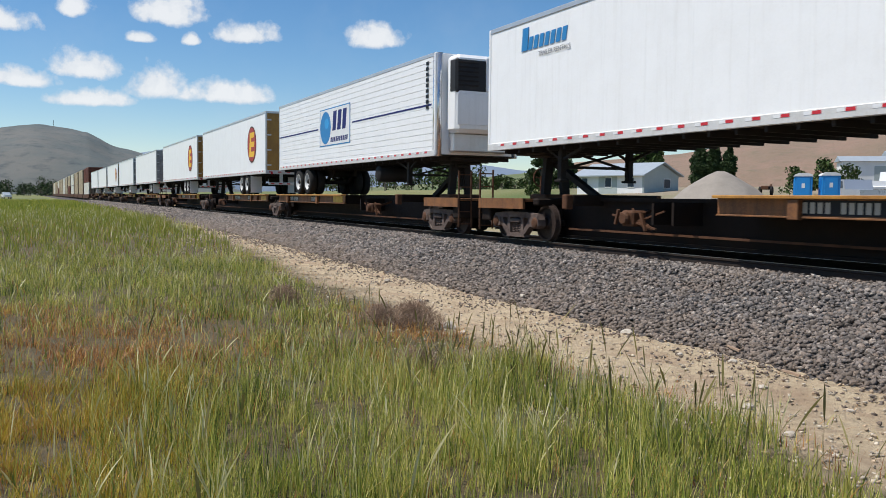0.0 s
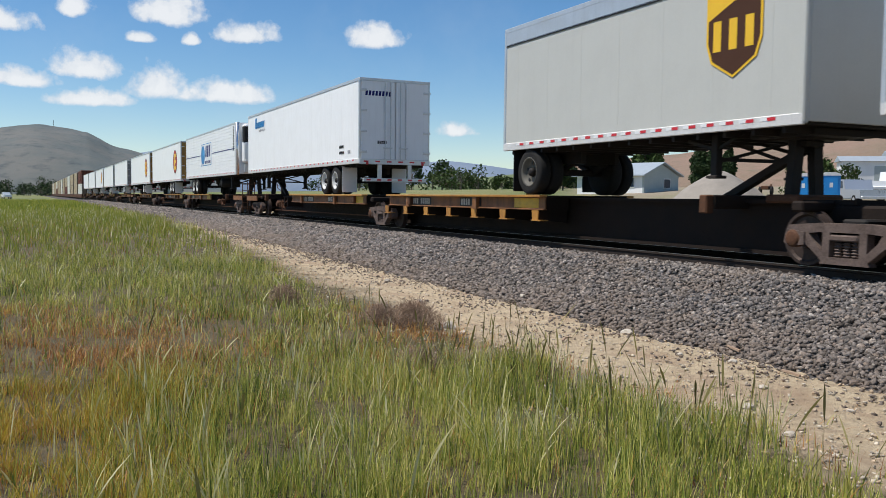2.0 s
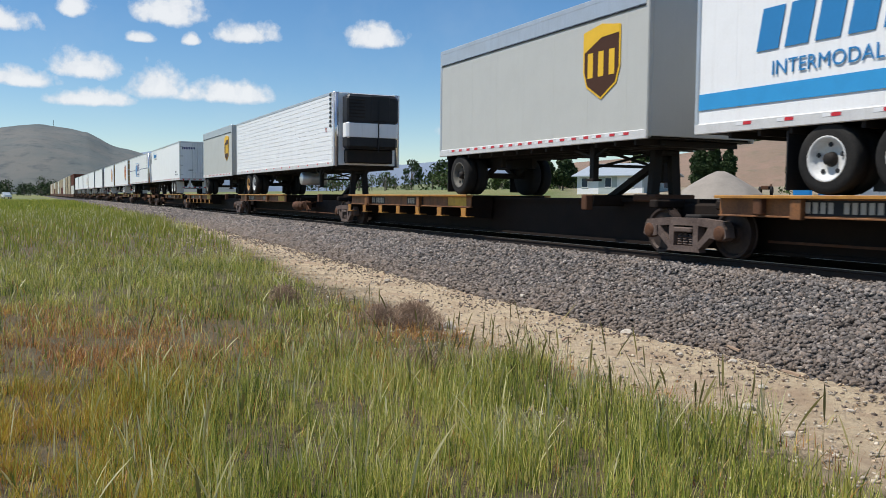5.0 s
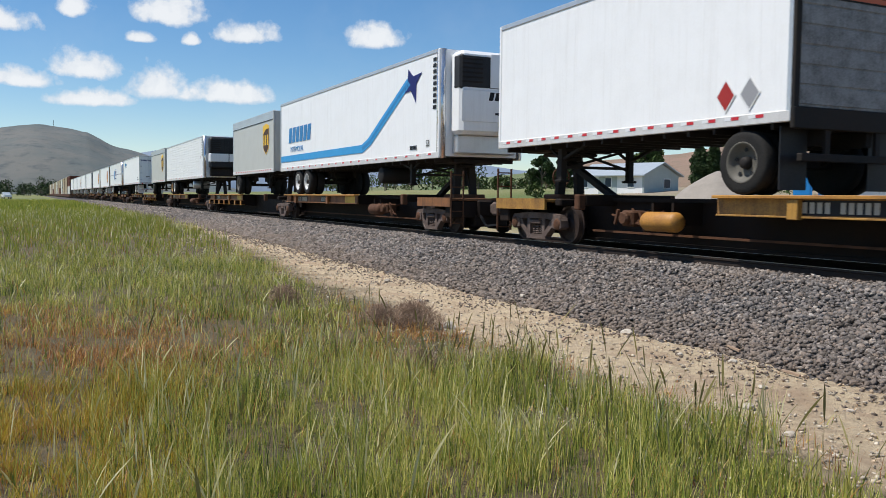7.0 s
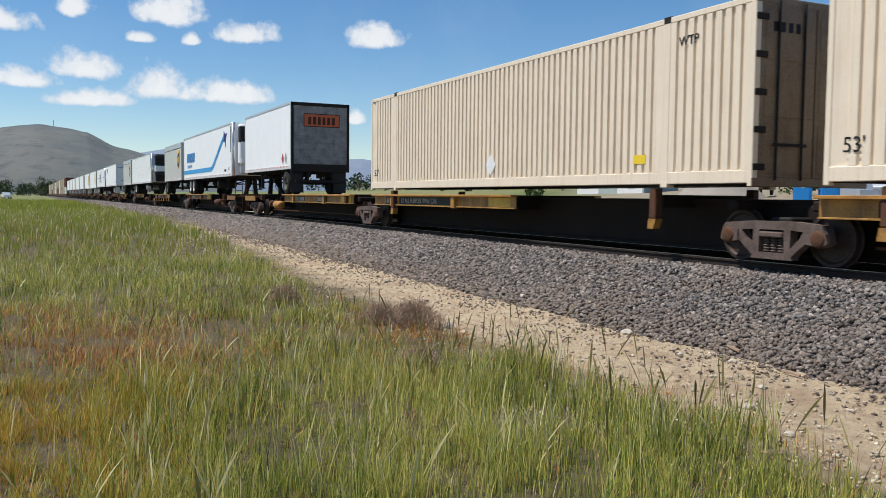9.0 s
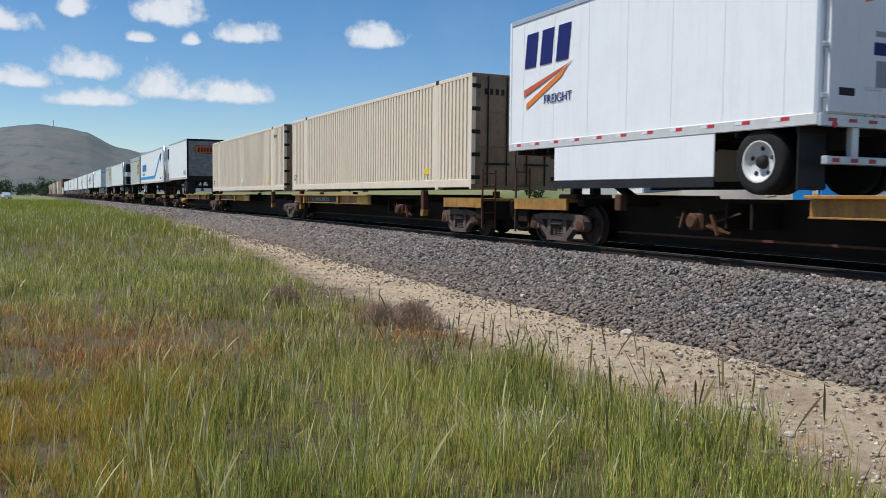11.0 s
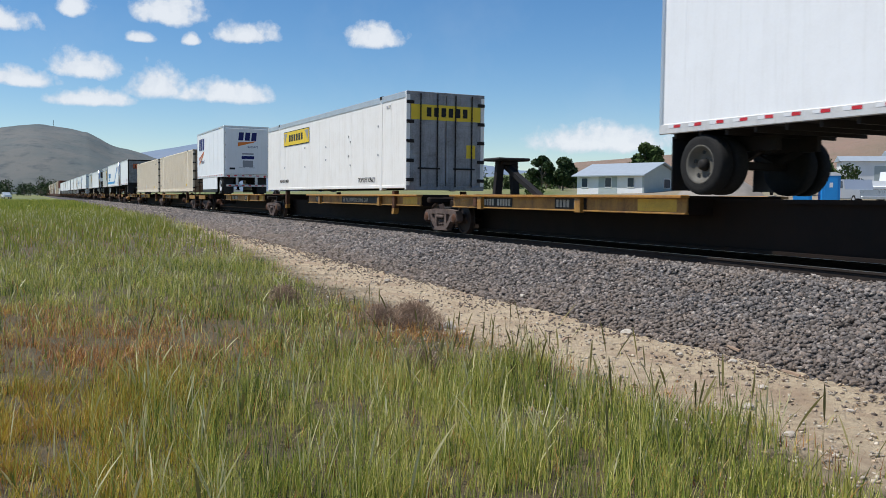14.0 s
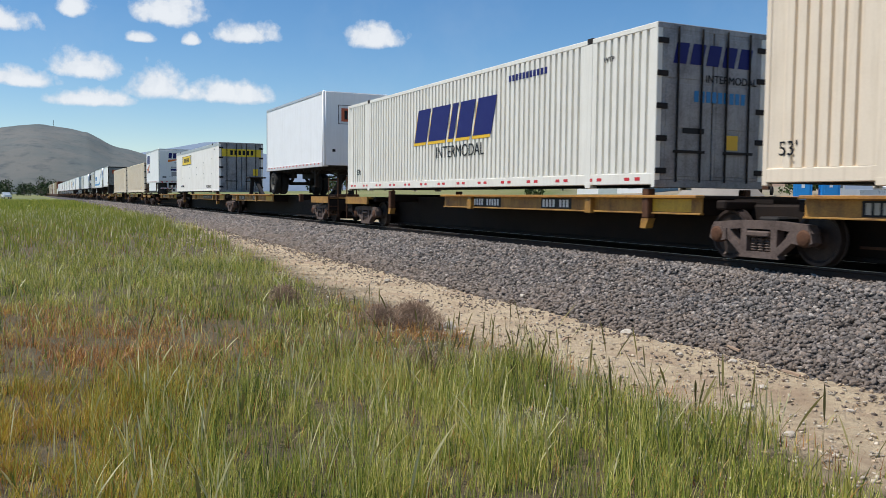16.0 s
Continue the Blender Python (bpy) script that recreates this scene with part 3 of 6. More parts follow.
        bm.box(-1.15, 1.15, e - o * 0.06, e + o * 0.05, DECK + 0.44, DECK + 0.56, 0.01)
        part("rear_bumper", bm, ALU, t)
        for k in range(6):
            part("reflector", M().box(-1.05 + k * 0.38, -0.90 + k * 0.38, e + o * 0.051, e + o * 0.055, DECK + 0.47, DECK + 0.53), RED, t)
        for s in (-1, 1):
            part("tail_light", M().lathe(1, (s * 1.02, e + o * 0.046, z0 + 0.01), [(-0.01, 0.05), (0.01, 0.05)], 12), RED, t)
    # nose wall
    part("nose_wall", M().box(-HALF + 0.08, HALF - 0.08, y_nose - nose * 0.02, y_nose + nose * 0.015, z0 + 0.05, z1 - 0.02, 0.01), end_paint, t)
    return t


def reefer(t, L, nose, z0, z1, dark_low=False, tank=None):
    """A cooling unit on the nose of a trailer."""
    y = nose * L / 2 + nose * 0.02
    for s in (-1, 1):
        part("rounded_nose_corner", M().lathe(2, (s * (HALF - 0.13), nose * (L / 2 - 0.11), (z0 + z1) / 2), [(-(z1 - z0) / 2, 0.14), ((z1 - z0) / 2, 0.14)], 20), CHROME, t, "", True)
    b, d = z0 + 0.62, 0.62
    u = part("cooling_unit", M().box(-0.98, 0.98, y, y + nose * d, b, z1 - 0.10, 0.10), WHITE if not dark_low else BLACK, t, "nose-mounted refrigeration unit")
    f = y + nose * d
    part("grille", M().box(-1.0, 1.0, f - nose * 0.40, f + nose * 0.012, z1 - 1.12, z1 - 0.2, 0.06), BLACK, u, "black grille")
    for k in range(6):
        part("louvre", M().box(-0.95, -0.32, f + nose * 0.012, f + nose * 0.03, z1 - 0.95 + k * 0.12, z1 - 0.90 + k * 0.12, 0.01), CHASSIS, u)
    if dark_low:
        part("panel", M().box(-1.0, 1.0, y + nose * 0.08, f + nose * 0.015, z1 - 1.72, z1 - 1.08, 0.08), WHITE, u, "white side and front panel")
    else:
        part("panel", M().box(-0.96, 0.96, f, f + nose * 0.03, z1 - 1.98, z1 - 1.14, 0.015), WHITE, u)
        for a0 in (0.05, 0.38):
            part("vent_slot", M().box(a0, a0 + 0.24, f + nose * 0.03, f + nose * 0.034, z1 - 1.78, z1 - 1.72), BLACK, u)
    part("panel", M().box(-0.10, 0.62, f, f + nose * 0.03, z1 - 1.06, z1 - 0.16, 0.015), WHITE if not dark_low else BLACK, u)
    part("lower_tray", M().box(-0.9, 0.9, y, y + nose * 0.30, z0 + 0.12, b, 0.03), CHASSIS if dark_low else ALU, u)
    part("hose", M().bar((0.2, f + nose * 0.03, z1 - 0.4), (0.2, f + nose * 0.03, z0 + 0.5), 0.035), BLACK, u)
    part("fuel_tank", M().lathe(0, (0, nose * (L / 2 - 4.6), z0 - 0.38), [(-1.15, 0.22), (-1.12, 0.26), (-0.1, 0.26), (-0.07, 0.22)], 20), tank or CHASSIS, t, "cylindrical fuel tank", True)
    return u


def container(label, group, paint, style, end_paint, z0=1.976, height=2.90, L=16.15, bolt=True):
    """A 53-foot box. Its posts for lifting stand 40 feet apart."""
    t = thing("shipping_container", label, "container", group)
    z1, h = z0 + height, HALF
    POST = 6.07
    if style == "corrugated":
        for s in (-1, 1):
            v, f, y = [], [], -L / 2 + 0.10
            prof = []
            while y < L / 2 - 0.32:
                if abs(abs(y + 0.10) - POST) < 0.2:
                    prof += [(y, 0.0), (y + 0.20, 0.0)]
                else:
                    prof += [(y, 0.0), (y + 0.125, 0.0), (y + 0.14, 0.045), (y + 0.195, 0.045)]
                y += 0.21
            prof.append((L / 2 - 0.06, 0.0))
            for yy, d in prof:
                x = s * (h - 0.006 - d)
                v += [(x, yy, z0 + 0.26), (x, yy, z1 - 0.10)]
            n = len(prof)
            f = [(2 * k, 2 * k + 2, 2 * k + 3, 2 * k + 1) for k in range(n - 1)]
            part("corrugated_side", M().add(v, f), paint, t)
    else:
        for s in (-1, 1):
            side = part("smooth_side", M().box(s * (h - 0.05), s * (h - 0.012), -L / 2 + 0.1, L / 2 - 0.1, z0 + 0.15, z1 - 0.1), paint, t)
            y = -L / 2 + 1.2
            while y < L / 2 - 0.5:
                part("seam", M().box(s * (h - 0.013), s * (h - 0.0095), y - 0.02, y + 0.02, z0 + 0.2, z1 - 0.2), paint, side)
                y += 1.2
    part("roof", M().box(-h + 0.04, h - 0.04, -L / 2 + 0.05, L / 2 - 0.05, z1 - 0.06, z1 - 0.02, 0.01), paint, t)
    part("floor", M().box(-h + 0.06, h - 0.06, -L / 2 + 0.05, L / 2 - 0.05, z0 + 0.04, z0 + 0.16), CHASSIS, t)
    for s in (-1, 1):
        part("top_rail", M().box(s * (h - 0.06), s * h, -L / 2, L / 2, z1 - 0.10, z1, 0.01), paint if style == "corrugated" else ALU, t)
        part("bottom_rail", M().box(s * (h - 0.06), s * h, -L / 2 + 0.08, L / 2 - 0.08, z0 + 0.05, z0 + (0.26 if style == "corrugated" else 0.15), 0.012), paint, t)
        for e in (-1, 1):
            part("corner_post", M().box(s * (h - 0.12), s * (h + 0.003), e * (L / 2 - 0.10), e * (L / 2 + 0.002), z0, z1, 0.012), paint, t)
            p = part("lifting_post", M().box(s * (h - 0.06), s * (h + 0.004), e * POST - 0.09, e * POST + 0.09, z0, z1 - 0.01, 0.01), paint, t)
            part("corner_casting", M().box(s * (h - 0.16), s * (h + 0.008), e * POST - 0.09, e * POST + 0.09, z1 - 0.10, z1 + 0.02, 0.01), CHASSIS, p)
            part("corner_casting", M().box(s * (h - 0.16), s * (h + 0.008), e * POST - 0.09, e * POST + 0.09, z0 - 0.01, z0 + 0.11, 0.01), paint, p)
    part("front_wall", M().box(-h + 0.05, h - 0.05, L / 2 - 0.06, L / 2 - 0.02, z0 + 0.1, z1 - 0.08), paint, t)
    e = -L / 2
    for s in (-1, 1):
        d = part("door", M().box(s * 0.015, s * (h - 0.12), e, e + 0.04, z0 + 0.14, z1 - 0.10, 0.008), end_paint, t, "steel door leaf")
        for k in range(3):
            za, zb = z0 + 0.20 + k * 0.87, z0 + 0.20 + k * 0.87 + 0.78
            part("door_panel", M().box(s * 0.08, s * (h - 0.2), e - 0.012, e + 0.001, za, zb, 0.008), end_paint, d)
        for kx in (0.30, 0.85):
            part("lock_rod", M().lathe(2, (s * kx, e - 0.04, (z0 + z1) / 2), [(-height / 2 + 0.10, 0.020), (height / 2 - 0.06, 0.020)], 8), CHASSIS, d)
        part("door_handle", M().box(s * 0.22, s * 0.95, e - 0.075, e - 0.055, z0 + 0.62, z0 + 0.67, 0.006), CHASSIS, d)
        for k in range(5):
            zz = z0 + 0.3 + k * 0.57
            part("hinge", M().box(s * (h - 0.24), s * (h + 0.002), e - 0.03, e - 0.002, zz - 0.05, zz + 0.05, 0.006), CHASSIS, d)
    part("door_header", M().box(-h, h, e - 0.005, e + 0.08, z1 - 0.11, z1, 0.01), end_paint, t)
    part("door_sill", M().box(-h, h, e - 0.005, e + 0.08, z0, z0 + 0.14, 0.01), end_paint, t)
    return t


# -- trucks (bogies) and spine cars --
TRUCKS = {}


def truck_meshes():
    d = {}
    z = RAIL_Z
    # side frame: an arch bar with two windows, drawn in y and z
    for s, key in ((-1, "near"), (1, "far")):
        fr = M()
        x0, x1 = s * 0.93, s * 1.09
        fr.prism([(-1.02, z + 0.50), (-0.95, z + 0.62), (-0.42, z + 0.66), (0.42, z + 0.66), (0.95, z + 0.62), (1.02, z + 0.50), (0.72, z + 0.50), (0.40, z + 0.53), (-0.40, z + 0.53), (-0.72, z + 0.50)], 0, x0, x1)
        for e in (-1, 1):
            fr.prism([(e * 0.98, z + 0.56), (e * 1.03, z + 0.36), (e * 0.92, z + 0.30), (e * 0.66, z + 0.34), (e * 0.66, z + 0.52)], 0, x0 - s * 0.02, x1 + s * 0.02)
            fr.prism([(e * 0.78, z + 0.50), (e * 0.66, z + 0.36), (e * 0.34, z + 0.10), (e * 0.26, z + 0.16), (e * 0.52, z + 0.40), (e * 0.60, z + 0.52)], 0, x0, x1)
            fr.prism([(e * 0.36, z + 0.55), (e * 0.24, z + 0.55), (e * 0.24, z + 0.14), (e * 0.36, z + 0.14)], 0, x0, x1)
        fr.prism([(-0.40, z + 0.08), (0.40, z + 0.08), (0.36, z + 0.18), (-0.36, z + 0.18)], 0, x0, x1)
        d["side_frame_" + key] = fr.mesh("side_frame", CASTING)
    coil = []
    for k in range(11):
        coil.append((-0.105 + 0.021 * k, 0.062 if k % 2 else 0.040))
    d["spring"] = M().lathe(2, (0, 0, z + 0.29), coil, 12).mesh("spring", CASTING)
    for s, key in ((-1, "near"), (1, "far")):
        d["spring_cap_" + key] = M().box(s * 0.9, s * 1.12, -0.23, 0.23, z + 0.41, z + 0.50, 0.02).mesh("spring_cap", CASTING)
    for s, key in ((-1, "near"), (1, "far")):
        d["bearing_" + key] = M().lathe(0, (s * 1.06, 0, z + 0.42), [(-0.08 * s, 0.13), (0.05 * s, 0.13), (0.075 * s, 0.10), (0.085 * s, 0.05)], 16).mesh("bearing", RUSTY)
    d["bolster"] = M().box(-0.9, 0.9, -0.2, 0.2, z + 0.42, z + 0.72, 0.03).mesh("bolster", CHASSIS)
    w = M()
    for s in (-1, 1):
        w.lathe(0, (s * 0.755, 0, 0), [(-0.07 * s, 0.10), (-0.07 * s, 0.44), (-0.045 * s, 0.445), (-0.04 * s, 0.415), (0.06 * s, 0.405), (0.06 * s, 0.36), (0.02 * s, 0.33), (0.02 * s, 0.16), (0.07 * s, 0.13), (0.07 * s, 0.08)], 28)
        for k in range(3):
            a = k * 2.094
            w.box(s * 0.755 + 0.02, s * 0.755 + 0.034, 0.25 * math.cos(a) - 0.03, 0.25 * math.cos(a) + 0.03, 0.25 * math.sin(a) - 0.03, 0.25 * math.sin(a) + 0.03)
    w.lathe(0, (0, 0, 0), [(-0.95, 0.07), (0.95, 0.07)], 14)
    d["wheelset"] = w.mesh("wheelset", WHEEL, False)
    return d


TM = truck_meshes()
ROLLING = []


def truck(parent, y, spin):
    p = part("truck", TM["bolster"], None, parent, "rusty cast-steel two-axle truck")
    p.location = (0, y, 0)
    for key in ("near", "far"):
        part("side_frame", TM["side_frame_" + key], None, p)
        part("spring_cap", TM["spring_cap_" + key], None, p)
        for e in (-1, 1):
            part("bearing", TM["bearing_" + key], None, p).location = (0, e * 0.87, 0)
    for y_ in (-0.14, 0.0, 0.14):
        part("spring", TM["spring"], None, p).location = (-1.01, y_, 0)
    for e in (-1, 1):
        w = part("wheelset", TM["wheelset"], None, p)
        w.location = (0, e * 0.87, RAIL_Z + 0.415)
        if spin:
            ROLLING.append((w, e * 0.87))
    return p


def hitch(parent, y, up, facing):
    """The stanchion that holds a trailer's king pin; folded down when unused."""
    z = DECK - 0.1
    if up:
        m = M().bar((-0.28, y, z), (-0.20, y, z + 0.98), 0.14, 0.20).bar((0.28, y, z), (0.20, y, z + 0.98), 0.14, 0.20)
        m.bar((0, y + facing * 1.7, z + 0.05), (0, y, z + 0.85), 0.16, 0.12)
        h = part("hitch_stanchion", m, CHASSIS, parent, "raised trailer hitch stanchion")
        part("hitch_plate", M().box(-0.48, 0.48, y - 0.42, y + 0.42, z + 0.98, z + 1.06, 0.03).box(-0.2, 0.2, y - 0.2, y + 0.2, z + 0.88, z + 0.98, 0.02), CHASSIS, h)
        part("hitch_foot", M().box(-0.5, 0.5, y - 0.35, y + 0.35, z - 0.02, z + 0.12, 0.03), RUSTY, h)
    else:
        h = part("hitch_stanchion", M().box(-0.4, 0.4, y - 0.4, y + 0.9, z, z + 0.16, 0.04).bar((-0.2, y, z + 0.1), (-0.2, y + facing * 1.4, z + 0.12), 0.12).bar((0.2, y, z + 0.1), (0.2, y + facing * 1.4, z + 0.12), 0.12), CHASSIS, parent, "folded trailer hitch")
    return h


def spine_car(f, r, platform, hitches=(), load="trailer", front_truck=True, rear_end=False, front_end=False, tank="gear", paint=YELLOW, spin=True, vessel=RUSTY, span=8.9, words=True):
    """One platform of an articulated spine car between truck centres f and r (distances along the train, f ahead)."""
    c = (f + r) / 2
    n = thing("spine_car", "grimy articulated spine car with weathered yellow wheel platform", "rail car", "spine cars of the train")
    F, R = f - c, r - c
    lo, hi = R + 0.35, F - 0.35
    part("spine", M().prism([(-0.42, 0.885), (0.42, 0.885), (0.42, 0.945), (0.33, 0.945), (0.33, 1.71), (0.42, 1.71), (0.42, 1.78), (-0.42, 1.78), (-0.42, 1.71), (-0.33, 1.71), (-0.33, 0.945), (-0.42, 0.945)], 1, lo, hi), SPINE, n)
    a, b = (F - 0.9 - span, F - 0.9) if platform == "front" else (R + 1.2, R + 1.2 + span)
    p = part("wheel_platform", M().box(-1.08, 1.08, a, b, DECK - 0.06, DECK - 0.012, 0.004), SPINE, n, "worn steel wheel platform")
    for s in (-1, 1):
        part("side_sill", M().box(s * 1.105, s * 1.135, a, b, DECK - 0.31, DECK - 0.05).box(s * 1.08, s * 1.175, a, b, DECK - 0.335, DECK - 0.305, 0.006), paint, p, "weathered yellow side sill")
        part("deck_flange", M().box(s * 1.08, s * 1.275, a, b, DECK - 0.052, DECK, 0.008), EDGE, p, "brighter yellow deck edge")
        y = a + 0.15
        while y < b:
            part("gusset", M().box(s * 0.42, s * 1.105, y - 0.02, y + 0.02, DECK - 0.34, DECK - 0.06), SPINE, p)
            if paint is YELLOW and not tank:
                br = part("crossbearer", M().prism([(s * 0.42, DECK - 0.62), (s * 0.42, DECK - 0.34), (s * 1.16, DECK - 0.34), (s * 1.13, DECK - 0.56)], 1, y + 0.05, y + 0.31), SPINE, p)
                part("end_plate", M().prism([(y + 0.04, DECK - 0.345), (y + 0.32, DECK - 0.345), (y + 0.29, DECK - 0.55), (y + 0.07, DECK - 0.55)], 0, s * 1.16, s * 1.18).box(s * 1.0, s * 1.20, y - 0.08, y + 0.31, DECK - 0.575, DECK - 0.55), EDGE, br)
            y += 1.45
        for y in (a + 3.1, b - 1.6):
            part("stake_bracket", M().box(s * 1.135, s * 1.24, y - 0.10, y + 0.10, DECK - 0.36, DECK - 0.054, 0.01), paint, p)
    # stencilled markings as plain bars on dark patches
    ink = PALE if words else SIGNW
    if load == "container" and words:
        part("marking_patch", M().box(-1.139, -1.136, a + 3.3, a + 6.9, DECK - 0.29, DECK - 0.07), INK, p)
        part("lettering", lettering("53' ALL PURPOSE SPINE CAR", 0.20, PALE, on_side(-1.142, a + 6.75, DECK - 0.25)), None, p)
    for y0, cnt in ((b - 1.0, 6),) if load == "container" and words else ((b - 1.7, 10), (b - 4.9, 8)):
        part("marking_patch", M().box(-1.139, -1.136, y0 - cnt * 0.13 - 0.06, y0 + 0.06, DECK - 0.29, DECK - 0.07), INK, p)
        for k in range(cnt):
            if k != 4:
                part("marking_bar", M().box(-1.142, -1.139, y0 - k * 0.13 - 0.085, y0 - k * 0.13, DECK - 0.26, DECK - 0.10), ink, p)
    part("yellow_panel", M().box(-1.139, -1.136, a + 0.25, a + 1.3, DECK - 0.29, DECK - 0.07), YELLOW2, p)
    # bolsters that carry containers
    for y in (-6.07, 6.07):
        yy = min(max(y, R + 1.0), F - 1.0)
        bl = part("container_bolster", M().box(-1.10, 1.10, yy - 0.12, yy + 0.12, DECK - 0.22, DECK + 0.006, 0.02), SPINE, n)
        for s in (-1, 1):
            part("pedestal", M().box(s * 1.08, s * 1.25, yy - 0.09, yy + 0.09, DECK - (0.42 if load == "container" else 0.30), DECK + (0.12 if load == "container" else 0.008), 0.02), RUSTY, bl)
            if load == "container":
                part("pedestal_foot", M().prism([(yy - 0.10, DECK - 0.42), (yy + 0.10, DECK - 0.42), (yy + 0.13, DECK - 0.60), (yy - 0.02, DECK - 0.60)], 0, s * 1.08, s * 1.24), paint, bl)
    # low pieces: brake gear, reservoir, pipes
    if tank:
        yt = (a - 1.5) if platform == "front" else (b + 1.5)
        if tank == "tank":
            part("air_reservoir", M().lathe(1, (-1.0, yt, 1.36), [(-0.48, 0.06), (-0.44, 0.15), (-0.38, 0.18), (0.38, 0.18), (0.44, 0.15), (0.48, 0.06)], 18), vessel, n, "rusty brake air reservoir", True)
        for e in (-1, 1):
            part("tank_bracket", M().box(-1.0, -0.33, yt + e * 0.24, yt + e * 0.3, 1.3, 1.7), SPINE, n)
        yv = yt + (0.9 if platform == "front" else -0.9) * -1
        rods = M()
        for k in range(4):
            rods.bar((-1.02 + 0.03 * k, yv - 0.75 + 0.2 * k, 1.22 + 0.05 * k), (-1.0 + 0.04 * k, yv + 0.55 - 0.15 * k, 1.46 + 0.04 * k), 0.035)
        rods.bar((-1.05, yv - 0.5, 1.18), (-1.05, yv - 0.35, 1.52), 0.05).bar((-1.05, yv + 0.4, 1.28), (-1.05, yv + 0.3, 1.56), 0.05)
        part("brake_rigging", rods, RUSTY, n)
        part("brake_valve", M().box(-1.1, -0.75, yv - 0.18, yv + 0.18, 1.25, 1.55, 0.04).lathe(0, (-1.0, yv, 1.4), [(-0.2, 0.10), (-0.16, 0.13), (0.1, 0.13)], 14).bar((-0.8, yv, 1.45), (-0.33, yv, 1.6), 0.06), RUSTY, n)
        part("brake_pipe", M().bar((-0.95, yv, 1.3), (-0.95, yt, 1.55), 0.03).bar((-0.9, yv - 0.5, 1.2), (-0.9, yv + 0.6, 1.45), 0.03).bar((-0.5, lo + 1, 1.1), (-0.5, hi - 1, 1.1), 0.04), RUSTY, n)
    for y, up, facing in hitches:
        hitch(n, y - c, up, facing)
    # articulation and coupler ends
    for y, is_end in ((F, front_end), (R, rear_end)):
        s = 1 if y > 0 else -1
        part("end_casting", M().box(-0.45, 0.45, y - s * 0.9, y + (s * 1.6 if is_end else s * 0.1), 1.25, 1.70, 0.04), SPINE, n)
        part("side_bearing_arm", M().box(-1.08, 1.08, y - s * 0.95, y - s * 0.72, 1.60, 1.76, 0.03), SPINE, n)
        if is_end:
            e = y + s * 1.5
            part("end_sill", M().box(-1.18, 1.18, y + s * 1.05, e - s * 0.02, 1.22, DECK - 0.17, 0.03), SPINE, n)
            part("draft_sill", M().box(-0.5, 0.5, y + s * 0.1, e + s * 0.02, 0.98, 1.30, 0.04), SPINE, n)
            part("end_platform", M().box(-1.25, 1.25, y - s * 0.6, e, DECK - 0.16, DECK - 0.09, 0.01).box(-1.26, -1.20, y - s * 0.6, e, DECK - 0.32, DECK - 0.08).box(1.20, 1.26, y - s * 0.6, e, DECK - 0.32, DECK - 0.08), paint, n)
            part("coupler", M().box(-0.10, 0.10, e - s * 0.2, e + s * 0.50, 1.48 - 0.12, 1.48 + 0.12, 0.03).box(-0.18, 0.18, e + s * 0.30, e + s * 0.62, 1.48 - 0.18, 1.48 + 0.18, 0.05), CASTING, n)
            part("air_hose", M().bar((-0.4, e, 1.4), (-0.32, e + s * 0.3, 1.02), 0.05).bar((-0.32, e + s * 0.3, 1.02), (-0.15, e + s * 0.62, 1.06), 0.05), BLACK, n)
            ld = M()
            for kx in (-1.22, -0.86):
                ld.bar((kx, e, 1.0), (kx, e, DECK + 0.62), 0.035)
            for k in range(5):
                ld.bar((-1.22, e, 1.08 + k * 0.32), (-0.86, e, 1.08 + k * 0.32), 0.028)
            part("end_ladder", ld, RUSTY, n)
            if s > 0:
                part("hand_brake_wheel", M().lathe(1, (0.55, e - 0.02, DECK + 0.45), [(-0.015, 0.25), (0.015, 0.25), (0.015, 0.22), (-0.015, 0.22), (-0.015, 0.25)], 18, False).bar((0.32, e - 0.02, DECK + 0.45), (0.78, e - 0.02, DECK + 0.45), 0.025).bar((0.55, e - 0.02, 1.6), (0.55, e - 0.02, DECK + 0.5), 0.06), RUSTY, n)
    if front_truck:
        truck(n, F, spin)
    if rear_end:
        truck(n, R, spin)
    return n, c


TRAIN = []   # every thing of the train with its place along it


def ride(ob, u):
    TRAIN.append((ob, u))
    return ob

# -- the consist, from the far end backwards --
L53, L28 = 16.15, 8.55


def mark(t, pts, L, mat, name="logo", lift=0.0, label=""):
    """A flat painted shape on the near side. pts: distance back from the front end, height."""
    x = -HALF - 0.003 - lift
    return part(name, M().prism([(L / 2 - a, z) for a, z in pts], 0, x, x + 0.006), mat, t, label)


def rect(a0, a1, z0, z1, slant=0.0):
    return [(a0, z0), (a1, z0), (a1 + slant, z1), (a0 + slant, z1)]


def oval(a, z, ra, rz, n=28):
    return [(a + ra * math.cos(2 * math.pi * k / n), z + rz * math.sin(2 * math.pi * k / n)) for k in range(n)]


def end_mark(t, pts, y, mat, name="logo", lift=0.0, label=""):
    """A flat painted shape on the rear end. pts: across (picture right is +x), height."""
    return part(name, M().prism(pts, 1, y - 0.004 - lift, y + 0.002 - lift), mat, t, label)


def blocks(t, a0, a1, z0, z1, n, L, mat, slant=0.0, gap=0.25, lift=0.0):
    """A word drawn as a row of plain upright bars."""
    w = (a1 - a0) / n
    for k in range(n):
        mark(t, rect(a0 + k * w, a0 + (k + 1 - gap) * w, z0, z1, slant), L, mat, "logo_bar", lift)


def car(f, r, platform, u_load=None, **kw):
    n, c = spine_car(f, r, platform, **kw)
    ride(n, c)


Z0, Z1 = 2.83, 5.72

